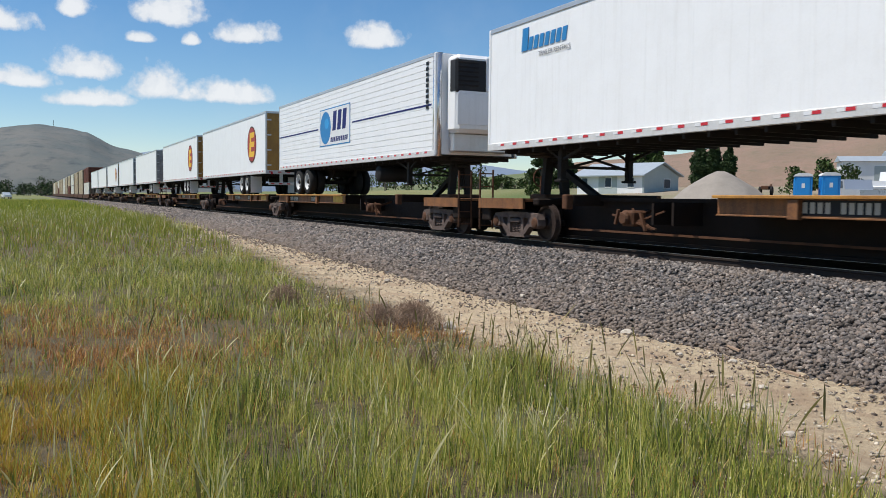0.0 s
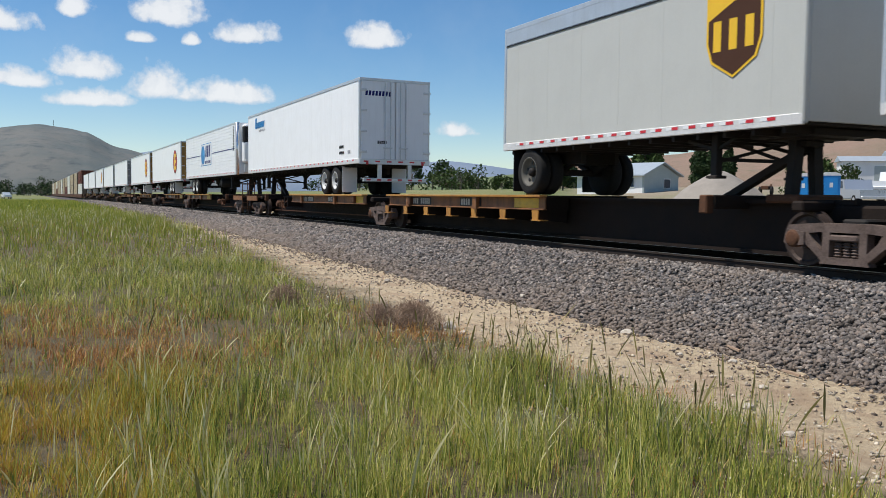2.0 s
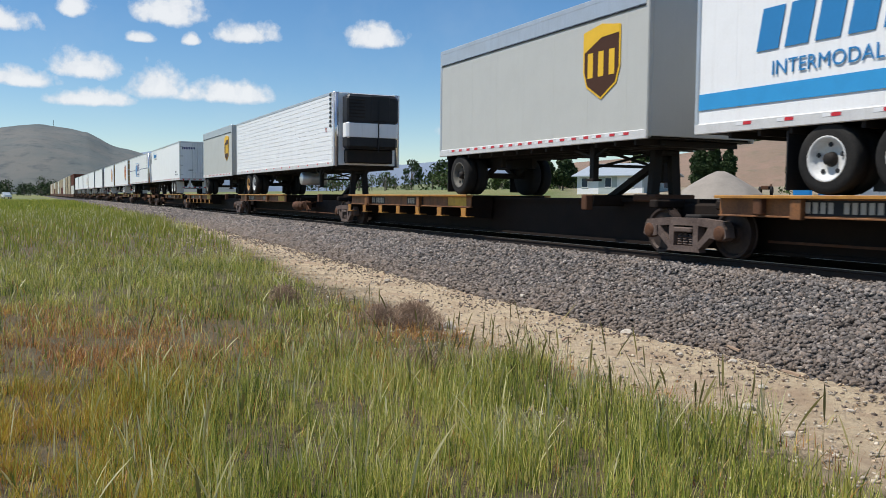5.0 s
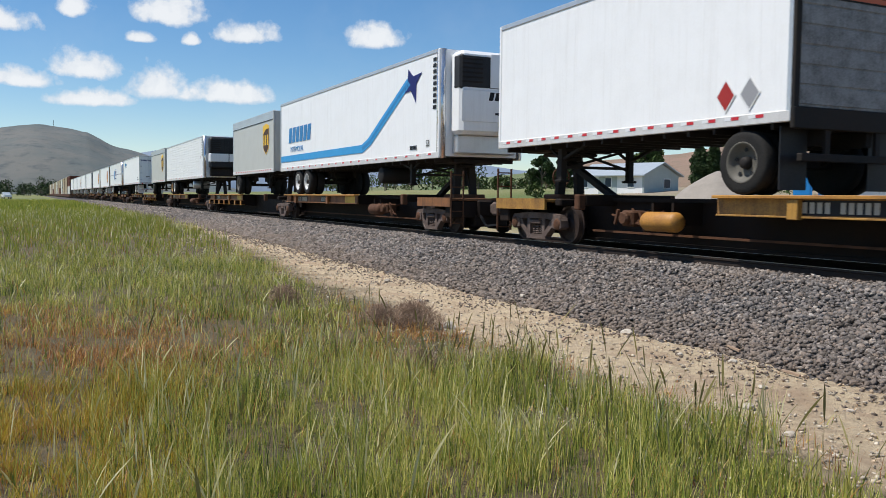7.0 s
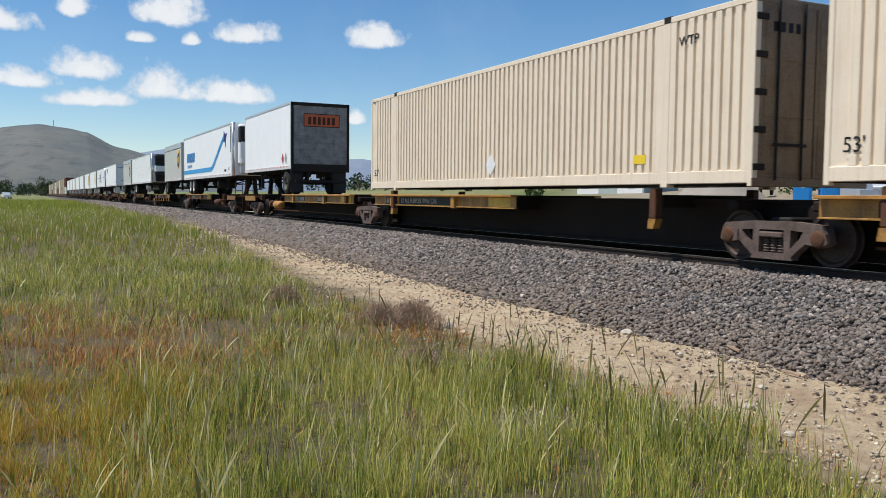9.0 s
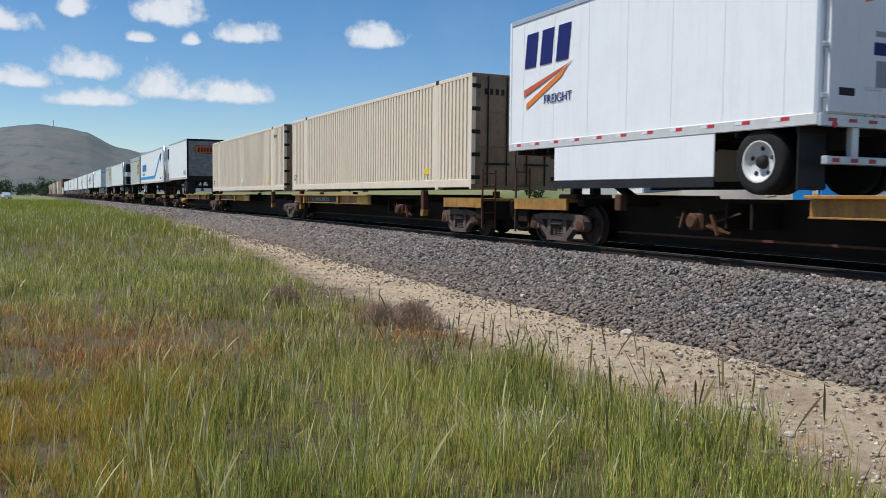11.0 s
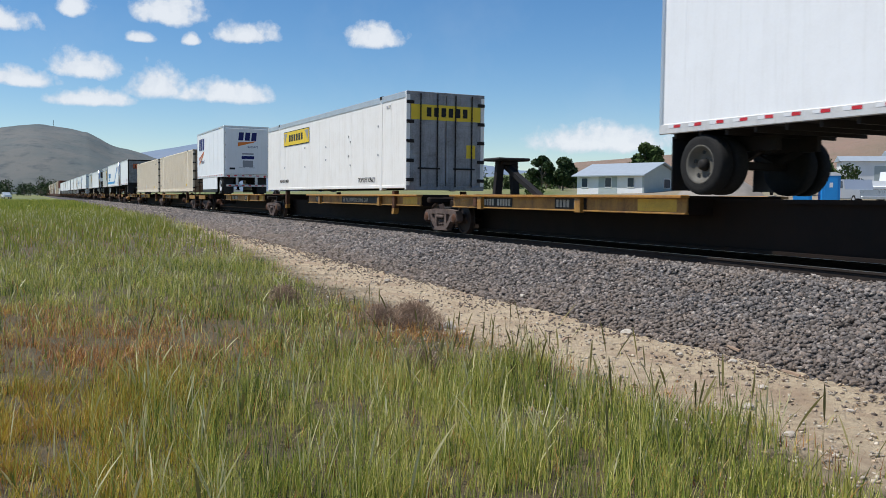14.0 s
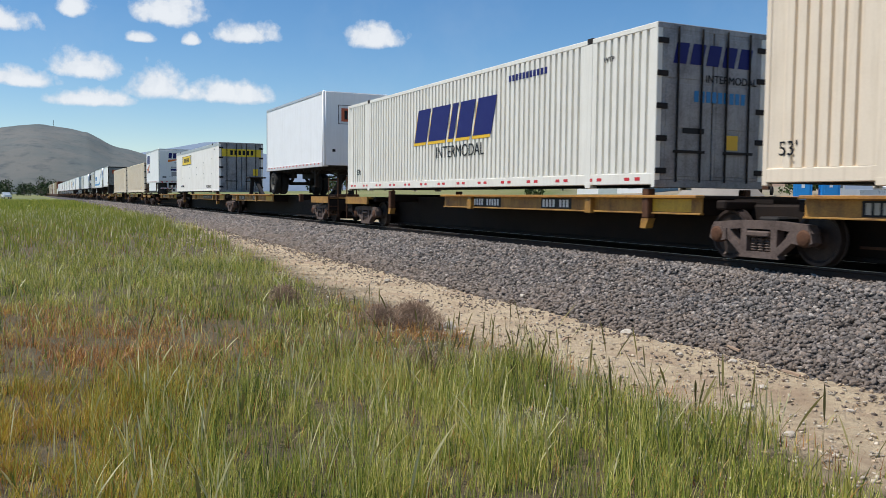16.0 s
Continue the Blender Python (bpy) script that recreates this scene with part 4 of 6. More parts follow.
# white dry van with blue rental lettering
mck = ride(trailer("clean white dry van trailer with small blue logo, rear doors closed", "road trailers on the train", L53, 1, Z0 + 0.05, Z1 + 0.02, WHITE, "smooth", 2.6, top=ALU), 9.92)
blocks(mck, 1.55, 3.30, 5.02, 5.30, 8, L53, BLUE, 0.06)
mark(mck, rect(1.5, 1.75, 5.02, 5.52, 0.05), L53, BLUE, "logo_bar", 0.003)
part("lettering", lettering("TRAILER RENTALS", 0.15, GREYMARK, on_side(-HALF - 0.004, L53 / 2 - 2.2, 4.83)), None, mck)
for k in range(6):
    mark(mck, rect(14.1 + k * 0.08, 14.15 + k * 0.08, 3.47, 3.57), L53, INK, "marking_bar")
    mark(mck, rect(14.1 + k * 0.09, 14.15 + k * 0.09, 3.26, 3.36), L53, INK, "marking_bar")
mark(mck, rect(15.0, 15.25, 3.27, 3.36), L53, GREYMARK, "marking_bar")
ye = -L53 / 2 - 0.03
for k in range(8):
    end_mark(mck, [(-1.1 + k * 0.12, 5.16), (-1.02 + k * 0.12, 5.16), (-1.0 + k * 0.12, 5.32), (-1.08 + k * 0.12, 5.32)], ye, NAVY, "logo_bar")
for k in range(5):
    end_mark(mck, [(-0.65 + k * 0.07, 3.55), (-0.60 + k * 0.07, 3.55), (-0.60 + k * 0.07, 3.66), (-0.65 + k * 0.07, 3.66)], ye, INK, "marking_bar")

# ribbed reefer with a framed blue emblem
kys = ride(trailer("white ribbed refrigerated trailer with blue framed emblem", "road trailers on the train", L53, -1, Z0 + 0.06, Z1 - 0.03, WHITE_RIB, "hrib", 2.9, end="none"), 29.05)
reefer(kys, L53, -1, Z0 + 0.06, Z1 - 0.03)
mark(kys, rect(5.9, 9.3, 3.62, 5.0), L53, BLUE, "logo")
mark(kys, rect(5.96, 9.24, 3.66, 4.96), L53, SIGNW, "logo_ground", 0.003)
mark(kys, oval(6.6, 4.3, 0.62, 0.60), L53, BLUE, "logo_globe", 0.006)
mark(kys, oval(6.75, 4.45, 0.25, 0.2, 9), L53, LIGHTBLUE, "logo_patch", 0.009)
blocks(kys, 7.4, 9.0, 4.15, 4.85, 3, L53, NAVY, 0.12, 0.3, 0.006)
blocks(kys, 7.2, 9.1, 3.75, 3.92, 10, L53, NAVY, 0.03, 0.3, 0.006)
mark(kys, rect(0.1, 5.7, 4.28, 4.33), L53, NAVY, "stripe")
mark(kys, rect(9.5, 15.9, 4.28, 4.33), L53, NAVY, "stripe")
for k in range(9):
    mark(kys, rect(15.55, 15.72, 5.4 - k * 0.15, 5.5 - k * 0.15), L53, INK, "marking_bar", 0.012)

# pair with a red and yellow oval, ochre rear doors
OCHRE = material("ochre_door_paint", (0.42, 0.22, 0.04), 0.55, dark=(0.2, 0.1, 0.03), amount=0.7, streak=0.4)
for u, vis in ((47.6, True), (65.8, True), (123.0, False)):
    e = ride(trailer("white container trailer with red oval emblem and ochre rear end", "road trailers on the train", L53, 1, Z0 - 0.02, Z1, WHITE, "smooth", 4.0, end_paint=OCHRE), u)
    mark(e, oval(13.35, 4.3, 0.92, 0.90), L53, BROWN, "logo")
    mark(e, oval(13.35, 4.3, 0.85, 0.83), L53, LOGO_RED, "logo_ground", 0.003)
    for z in (3.82, 4.3, 4.76):
        mark(e, rect(13.0, 13.85, z - 0.13, z + 0.13, 0.10), L53, GOLD, "logo_bar", 0.006)
    mark(e, rect(12.85, 13.2, 3.69, 4.89, 0.12), L53, GOLD, "logo_bar", 0.006)

# plain white ones further ahead
for u in (86.3, 105.0, 141.5, 159.5):
    w = ride(trailer("plain white box trailer with grey rear doors", "road trailers on the train", L53, 1, Z0 - 0.02, Z1, WHITE, "smooth", 3.4, end_paint=DOOR_GREY), u)

# grey short trailers with a brown shield
RIMG = material("grey_wheel_rim", (0.13, 0.12, 0.10), 0.6, 0.0, amount=0.6, blotch=6.0)
for u in (-12.1, -46.95):
    p = ride(trailer("pale grey short trailer with brown and gold shield emblem", "road trailers on the train", L28, -1, Z0 + 0.02, Z1 - 0.09, GREY_PAINT, "smooth", 1.1, end="none", tandem=False, rim=RIMG, reflect=0.42), u)
    mark(p, rect(0.05, L28 - 0.1, 5.22, 5.26), L28, INK, "band_edge")
    mark(p, rect(0.05, L28 - 0.1, 5.24, 5.56), L28, ALU, "band")
    sh = [(6.56, 5.02), (7.15, 5.12), (7.74, 5.02), (7.74, 4.25), (7.63, 3.95), (7.15, 3.68), (6.67, 3.95), (6.56, 4.25)]
    mark(p, sh, L28, GOLD, "logo")
    mark(p, [(7.15 + (a - 7.15) * 0.92, 4.4 + (z - 4.4) * 0.94) for a, z in sh], L28, BROWN, "logo_ground", 0.003)
    mark(p, [(6.60, 5.02), (7.15, 5.11), (7.70, 5.02), (7.70, 4.88), (7.15, 4.86), (6.60, 4.62)], L28, GOLD, "logo_patch", 0.006)
    for a in (6.72, 7.06, 7.40):
        mark(p, rect(a, a + 0.17, 4.12, 4.6), L28, GOLD, "logo_bar", 0.006)
    part("roof_tarp", M().box(-HALF + 0.1, HALF - 0.1, -1.5, L28 / 2 - 0.2, Z1 - 0.09, Z1 - 0.05, 0.015), BLACK, p)

# long ribbed reefer with a dark cooling unit
rf = ride(trailer("white ribbed refrigerated trailer with black cooling unit", "road trailers on the train", L53, -1, Z0 + 0.04, Z1 - 0.16, WHITE_RIB, "hrib", 2.6, end="none", rim=RIMO, reflect=1.3), -25.65)
reefer(rf, L53, -1, Z0 + 0.04, Z1 - 0.16, True, ALU)
part("lettering", lettering("53", 0.22, LOGO_RED, on_side(-HALF - 0.004, -L53 / 2 + 0.95, 4.15)), None, rf)
for k in range(8):
    mark(rf, rect(15.72, 15.92, 5.42 - k * 0.16, 5.52 - k * 0.16), L53, INK, "marking_bar", 0.012)

# white reefer with a blue rising stripe
mar = ride(trailer("white refrigerated trailer with rising blue stripe and star", "road trailers on the train", L53, -1, Z0, Z1 + 0.04, WHITE, "smooth", 2.6, end="none", rim=RIMW, reflect=0.8), -60.5)
reefer(mar, L53, -1, Z0, Z1 + 0.04)
mark(mar, [(0.1, 3.22), (10.3, 3.22), (11.0, 3.42), (14.2, 5.0), (13.95, 5.2), (10.8, 3.66), (10.2, 3.48), (0.1, 3.48)], L53, LIGHTBLUE, "stripe")
mark(mar, [(10.3, 3.30), (11.0, 3.5), (14.1, 5.05), (14.0, 5.12), (10.9, 3.58), (10.2, 3.40)], L53, BLUE, "stripe", 0.003)
mark(mar, [(14.05, 5.46), (14.4, 5.22), (15.0, 5.26), (14.62, 4.98), (14.6, 4.45), (14.25, 4.82), (13.75, 4.80), (13.98, 5.08)], L53, NAVY, "logo")
blocks(mar, 1.3, 4.5, 4.0, 4.62, 6, L53, BLUE, 0.12, 0.22)
part("lettering", lettering("INTERMODAL", 0.30, BLUE, on_side(-HALF - 0.004, L53 / 2 - 1.6, 3.62)), None, mar)
part("lettering", lettering("53", 0.24, INK, on_side(-HALF - 0.004, -L53 / 2 + 0.85, 3.18)), None, mar)
for k in range(5):
    mark(mar, rect(14.2 + k * 0.1, 14.26 + k * 0.1, 3.12, 3.24), L53, INK, "marking_bar")
for k in range(9):
    mark(mar, rect(15.75, 15.95, 5.45 - k * 0.16, 5.55 - k * 0.16), L53, INK, "marking_bar")
yn = -L53 / 2 - 0.02 - 0.62 - 0.032
for k in range(6):
    end_mark(mar, [(-0.15 + k * 0.18, 4.36), (-0.02 + k * 0.18, 4.36), (0.03 + k * 0.18, 4.58), (-0.10 + k * 0.18, 4.58)], yn, INK, "logo_bar")

GRIMY = material("road_grimed_door", (0.30, 0.295, 0.285), 0.6, dark=(0.09, 0.085, 0.08), amount=0.9, streak=0.6, dirt=(0.10, 0.09, 0.085), blotch=3.0)
# soiled short van with an orange-red sign on grey doors
y1 = ride(trailer("white short van with soiled grey doors and orange-red sign", "road trailers on the train", L28, 1, Z0 + 0.08, Z1 + 0.02, WHITE, "smooth", 0.95, rim=RIMG, end="plain", end_paint=WHITE, tandem=False, reflect=0.5), -76.1)
ye = -L28 / 2
d = part("roll_door", M().box(-HALF + 0.1, HALF - 0.1, ye - 0.02, ye + 0.02, Z0 + 0.3, Z1 - 0.1, 0.01), GRIMY, y1, "soiled grey slatted rear door")
for k in range(8):
    part("door_slat", M().box(-HALF + 0.12, HALF - 0.12, ye - 0.035, ye - 0.018, Z0 + 0.34 + k * 0.29, Z0 + 0.60 + k * 0.29, 0.008), GRIMY, d)
end_mark(y1, [(-0.75, 4.72), (0.85, 4.72), (0.85, 5.28), (-0.75, 5.28)], ye - 0.036, CHASSIS, "sign_frame")
end_mark(y1, [(-0.72, 4.75), (0.82, 4.75), (0.82, 5.25), (-0.72, 5.25)], ye - 0.040, SIGN_RED, "sign", label="orange-red sign panel")
for k in range(6):
    end_mark(y1, [(-0.55 + k * 0.21, 4.82), (-0.42 + k * 0.21, 4.82), (-0.42 + k * 0.21, 5.14), (-0.55 + k * 0.21, 5.14)], ye - 0.044, BROWN, "sign_bar")
part("rear_frame", M().box(-HALF, HALF, ye - 0.06, ye + 0.02, Z0 - 0.02, Z0 + 0.3, 0.015).box(-HALF, HALF, ye - 0.05, ye + 0.02, Z1 - 0.12, Z1 + 0.02, 0.01).box(-HALF, -HALF + 0.11, ye - 0.05, ye + 0.02, Z0, Z1, 0.01).box(HALF - 0.11, HALF, ye - 0.05, ye + 0.02, Z0, Z1, 0.01), CHASSIS, y1, "dark rear door frame")
part("rear_bumper", M().box(-1.1, 1.1, ye - 0.05, ye + 0.05, DECK + 0.5, DECK + 0.62, 0.01).box(-0.6, -0.5, ye - 0.03, ye + 0.03, DECK + 0.6, Z0).box(0.5, 0.6, ye - 0.03, ye + 0.03, DECK + 0.6, Z0), CHASSIS, y1)
for a, mt in ((7.25, LOGO_RED), (7.75, GREYMARK)):
    mark(y1, [(a - 0.21, 3.40), (a, 3.13), (a + 0.21, 3.40), (a, 3.67)], L28, SIGNW, "placard")
    mark(y1, [(a - 0.18, 3.40), (a, 3.17), (a + 0.18, 3.40), (a, 3.63)], L28, mt, "placard_face", 0.003)

# cream corrugated boxes
for u, kind in ((-97.9, 0), (-115.35, 1), (-209.1, 2)):
    b = ride(container("cream corrugated steel container with rusty doors", "containers on the train", CREAM, "corrugated", RUST_DOOR), u)
    mark(b, rect(13.3, 13.65, 2.40, 2.56), L53, SIGN_YEL, "warning_label", label="small yellow warning label")
    if kind == 0:
        mark(b, [(7.7, 2.55), (7.95, 2.3), (8.2, 2.55), (7.95, 2.8)], L53, SIGNW, "placard_holder", 0.004)
        part("lettering", lettering("WTP", 0.22, INK, on_side(-HALF - 0.004, -L53 / 2 + 1.7, 4.35)), None, b)
    part("lettering", lettering("53'", 0.30, INK, on_side(-HALF - 0.004, L53 / 2 - 0.3, 2.42)), None, b)
    for k in range(4):
        end_mark(b, [(-0.95 + k * 0.16, 4.35), (-0.86 + k * 0.16, 4.35), (-0.86 + k * 0.16, 4.5), (-0.95 + k * 0.16, 4.5)], -L53 / 2 - 0.016, INK, "marking_bar")

# short van with blue and orange mark
yrc = ride(trailer("white short van with navy and orange emblem and side skirt", "road trailers on the train", L28, 1, Z0, Z1 + 0.02, WHITE, "post", 1.1, rim=RIMW, tandem=False, end="doors", reflect=0.75, skirt=True), -129.55)
part("rear_panel", M().box(-HALF + 0.1, HALF - 0.1, -L28 / 2 - 0.075, -L28 / 2 - 0.03, Z0 + 0.18, Z1 - 0.12, 0.01), WHITE, yrc, "white roll-up rear door")
for k in range(3):
    a = 0.65 + k * 0.62
    mark(yrc, rect(a, a + 0.45, 4.62, 5.35, 0.10), L28, NAVY, "logo_bar")
mark(yrc, [(0.75, 3.85), (2.35, 4.50), (2.1, 4.28), (0.75, 3.72)], L28, ORANGE, "logo_bar")
mark(yrc, [(0.65, 4.15), (2.5, 4.56), (1.4, 4.22), (0.65, 4.0)], L28, SIGN_RED, "logo_bar", 0.003)
part("lettering", lettering("FREIGHT", 0.27, NAVY, on_side(-HALF - 0.004, L28 / 2 - 1.45, 3.78)), None, yrc)
ye = -L28 / 2 - 0.075
for k in range(3):
    end_mark(yrc, [(-0.50 + k * 0.37, 4.92), (-0.22 + k * 0.37, 4.92), (-0.17 + k * 0.37, 5.38), (-0.45 + k * 0.37, 5.38)], ye, NAVY, "logo_bar")
end_mark(yrc, [(-0.52, 4.58), (0.4, 4.82), (0.55, 4.9), (-0.52, 4.8)], ye, ORANGE, "logo_bar")
part("lettering", lettering("FREIGHT", 0.17, NAVY, on_end(-0.02, ye - 0.006, 4.50)), None, yrc)
for z0_, z1_, w_, mt in ((4.12, 4.2, 0.33, GREYMARK), (3.86, 4.04, 0.36, NAVY), (3.4, 3.78, 0.30, GREYMARK)):
    end_mark(yrc, [(0.05 - w_, z0_), (0.05 + w_, z0_), (0.05 + w_, z1_), (0.05 - w_, z1_)], ye, mt, "notice")
end_mark(yrc, [(-1.0, 3.25), (-0.68, 3.25), (-0.68, 3.36), (-1.0, 3.36)], ye, INK, "notice")

# smooth white container with a yellow sign
AGED = material("aged_white_paint", (0.88, 0.84, 0.775), 0.45, dark=(0.70, 0.64, 0.55), amount=0.35, streak=0.35, dirt=(0.52, 0.44, 0.34))
jb = ride(container("white smooth-sided container with yellow sign and soiled doors darkened for shade", "containers on the train", AGED, "smooth", DOOR_GREY), -151.9)
mark(jb, rect(2.76, 6.49, 3.88, 4.50), L53, INK, "sign_frame")
mark(jb, rect(2.80, 6.45, 3.91, 4.47), L53, SIGN_YEL, "sign", 0.003, "yellow sign panel")
blocks(jb, 3.6, 5.7, 4.06, 4.34, 6, L53, INK, 0.0, 0.3, 0.006)
for a, s in ((2.86, 1), (6.38, -1)):
    mark(jb, [(a, 4.42), (a + s * 0.5, 4.42), (a + s * 0.4, 4.34), (a + s * 0.1, 4.0)], L53, GREYMARK, "sign_scroll", 0.006)
part("lettering", lettering("TOP LIFT ONLY", 0.22, INK, on_side(-HALF - 0.004, L53 / 2 - 12.1, 2.24)), None, jb)
part("lettering", lettering("TOP LIFT ONLY", 0.20, INK, on_side(-HALF - 0.004, L53 / 2 - 2.15, 2.33)), None, jb)
part("lettering", lettering("WTP", 0.16, GREYMARK, on_side(-HALF - 0.004, L53 / 2 - 14.6, 4.45)), None, jb)
part("band", M().box(-HALF - 0.004, -HALF + 0.02, -L53 / 2 + 0.02, L53 / 2 - 0.02, 4.70 - 0.01, 4.78), ALU, jb)
for a in (2.9, 5.9, 8.6, 11.1, 11.3, 13.9):
    for z in (2.95, 3.75):
        z2 = z + random.uniform(-0.15, 0.3)
        part("bracket", M().box(-HALF - 0.012, -HALF + 0.005, L53 / 2 - a - 0.03, L53 / 2 - a + 0.03, z2 - 0.035, z2 + 0.025, 0.004), GREYMARK, jb)
ye = -L53 / 2 - 0.016
end_mark(jb, [(-1.15, 4.05), (1.15, 4.05), (1.15, 4.5), (-1.15, 4.5)], ye, SIGN_YEL, "sign", label="yellow band across the doors")
for k in range(6):
    end_mark(jb, [(-0.65 + k * 0.24, 4.15), (-0.5 + k * 0.24, 4.15), (-0.5 + k * 0.24, 4.42), (-0.65 + k * 0.24, 4.42)], ye - 0.004, INK, "sign_bar")
end_mark(jb, [(0.68, 2.95), (0.98, 2.95), (0.98, 3.35), (0.68, 3.35)], ye, SIGN_YEL, "notice")

# clean short van, nose to the rear, with an orange-red sign
y2 = ride(trailer("white short van with orange-red sign on its rounded nose", "road trailers on the train", L28, -1, Z0 + 0.06, Z1, WHITE, "smooth", 1.0, end="plain", tandem=False, rim=RIMG, reflect=0.5, skirt=False), -175.4)
for s in (-1, 1):
    part("rounded_nose_corner", M().lathe(2, (s * (HALF - 0.10), -L28 / 2 + 0.10, (Z0 + Z1) / 2 + 0.03), [(-(Z1 - Z0) / 2 + 0.04, 0.115), ((Z1 - Z0) / 2 - 0.04, 0.115)], 18), WHITE, y2, "", True)
ye = -L28 / 2 - 0.015
end_mark(y2, [(-0.72, 4.50), (0.98, 4.50), (0.98, 5.22), (-0.72, 5.22)], ye, INK, "sign_frame")
end_mark(y2, [(-0.70, 4.52), (0.96, 4.52), (0.96, 5.20), (-0.70, 5.20)], ye - 0.003, SIGNW, "sign_ground")
end_mark(y2, [(-0.60, 4.60), (0.86, 4.60), (0.86, 5.10), (-0.60, 5.10)], ye - 0.006, SIGN_RED, "sign", label="orange-red sign panel")
for k in range(6):
    end_mark(y2, [(-0.48 + k * 0.21, 4.68), (-0.35 + k * 0.21, 4.68), (-0.35 + k * 0.21, 5.02), (-0.48 + k * 0.21, 5.02)], ye - 0.009, INK, "sign_bar")
end_mark(y2, [(0.5, 3.05), (1.15, 3.05), (1.15, 3.55), (0.5, 3.55)], ye, INK, "connection_box")
for a, z in ((-0.95, 3.45), (0.2, 4.32), (0.95, 4.1), (0.95, 3.8)):
    end_mark(y2, [(a, z), (a + 0.12, z), (a + 0.12, z + 0.1), (a, z + 0.1)], ye, INK, "marking_bar")

# ivory corrugated container with a slanted navy and gold word
sw = ride(container("ivory corrugated container with slanted navy and gold mark", "containers on the train", IVORY, "corrugated", DOOR_GREY), -190.5)
for a, w_ in ((4.85, 0.80), (5.78, 1.10), (7.02, 0.32), (7.48, 0.80), (8.42, 0.92)):
    shape = rect(a, a + w_, 3.55, 4.45, 0.28)
    mark(sw, [(p + 0.79, z - 0.33) for p, z in shape], L53, GOLD, "logo_shadow", 0.0)
    mark(sw, [(p + 0.85, z - 0.25) for p, z in shape], L53, NAVY, "logo_bar", 0.004)
part("lettering", lettering("INTERMODAL", 0.44, INK, on_side(-HALF - 0.004, L53 / 2 - 7.1, 2.82)), None, sw)
for k in range(11):
    mark(sw, rect(11.0 + k * 0.15, 11.1 + k * 0.15, 4.42, 4.56), L53, NAVY, "marking_bar")
part("lettering", lettering("53ft", 0.24, INK, on_side(-HALF - 0.004, L53 / 2 - 0.9, 2.5)), None, sw)
part("lettering", lettering("WTP", 0.15, INK, on_side(-HALF - 0.004, L53 / 2 - 14.6, 4.35)), None, sw)
for k in range(14):
    mark(sw, rect(0.35 + k * 1.15, 0.50 + k * 1.15, 2.10, 2.16), L53, RED, "reflector")
    mark(sw, rect(0.65 + k * 1.15, 0.80 + k * 1.15, 2.10, 2.16), L53, RED, "reflector")
ye = -L53 / 2 - 0.016
for k in range(5):
    a = -0.95 + k * 0.38
    end_mark(sw, [(a, 4.18), (a + 0.29, 4.18), (a + 0.37, 4.55), (a + 0.08, 4.55)], ye, NAVY, "logo_bar")
part("lettering", lettering("INTERMODAL", 0.20, INK, on_end(-0.2, ye - 0.006, 3.88)), None, sw)
for k in range(9):
    end_mark(sw, [(-0.45 + k * 0.14, 3.52), (-0.35 + k * 0.14, 3.52), (-0.35 + k * 0.14, 3.72), (-0.45 + k * 0.14, 3.72)], ye, BLUE, "marking_bar")
end_mark(sw, [(0.35, 2.68), (0.62, 2.68), (0.62, 2.95), (0.35, 2.95)], ye, GOLD, "notice")
end_mark(sw, [(-0.7, 2.95), (-0.2, 2.95), (-0.2, 3.05), (-0.7, 3.05)], ye, INK, "notice")

# double-stacked boxes far ahead
TANPAINT = material("tan_container_paint", (0.52, 0.41, 0.27), 0.55, dark=(0.36, 0.26, 0.16), amount=0.4, streak=0.3)
OXIDE = material("oxide_container_paint", (0.17, 0.055, 0.035), 0.6, dark=(0.09, 0.03, 0.02), amount=0.5, streak=0.3)
for k in range(14):
    u = 184.0 + 21.5 * k
    for low in (True, False):
        paint = OXIDE if (k == 0 and not low) or k in (4, 9) and low else (TANPAINT if k % 3 else IVORY)
        c = ride(container("distant double-stacked steel container in a well car", "double-stacked containers", paint, "corrugated", OXIDE if paint is OXIDE else RUST_DOOR, z0=1.12 if low else 4.04), u)
    n = thing("well_car", "dark well car carrying two stacked containers", "rail car", "well cars of the train")
    part("well", M().box(-1.45, -1.36, -9.5, 9.5, 0.95, 1.75, 0.02).box(1.36, 1.45, -9.5, 9.5, 0.95, 1.75, 0.02).box(-1.4, 1.4, -9.5, 9.5, 1.0, 1.08).box(-1.45, 1.45, 9.2, 10.2, 1.3, 1.8, 0.03).box(-1.45, 1.45, -10.2, -9.2, 1.3, 1.8, 0.03), RUSTY, n)
    truck(n, 10.2, False)
    ride(n, u)

# spine cars below the loads
YELLOWM = material("faded_yellow_paint", (0.42, 0.215, 0.036), 0.6, dark=(0.12, 0.05, 0.02), amount=0.9, streak=0.7, dirt=(0.07, 0.04, 0.02), blotch=2.5, bump=0.2)
car(94.8, 77.6, "rear", front_truck=True, rear_end=True, spin=False)
car(114.2, 96.0, "rear", front_truck=True, spin=False)
car(132.5, 114.2, "rear", front_truck=True, spin=False)
car(150.5, 132.5, "rear", front_truck=True, spin=False)
car(169.0, 150.5, "rear", front_truck=True, front_end=True, spin=False)
car(73.6, 56.8, "rear", hitches=((72.9, True, -1),), front_end=True)
car(56.8, 38.6, "rear", hitches=((54.6, True, -1),))
car(38.6, 21.15, "front", hitches=((22.0, True, 1),), rear_end=True)
car(17.0, 0.40, "rear", hitches=((17.0, True, -1),), front_end=True)
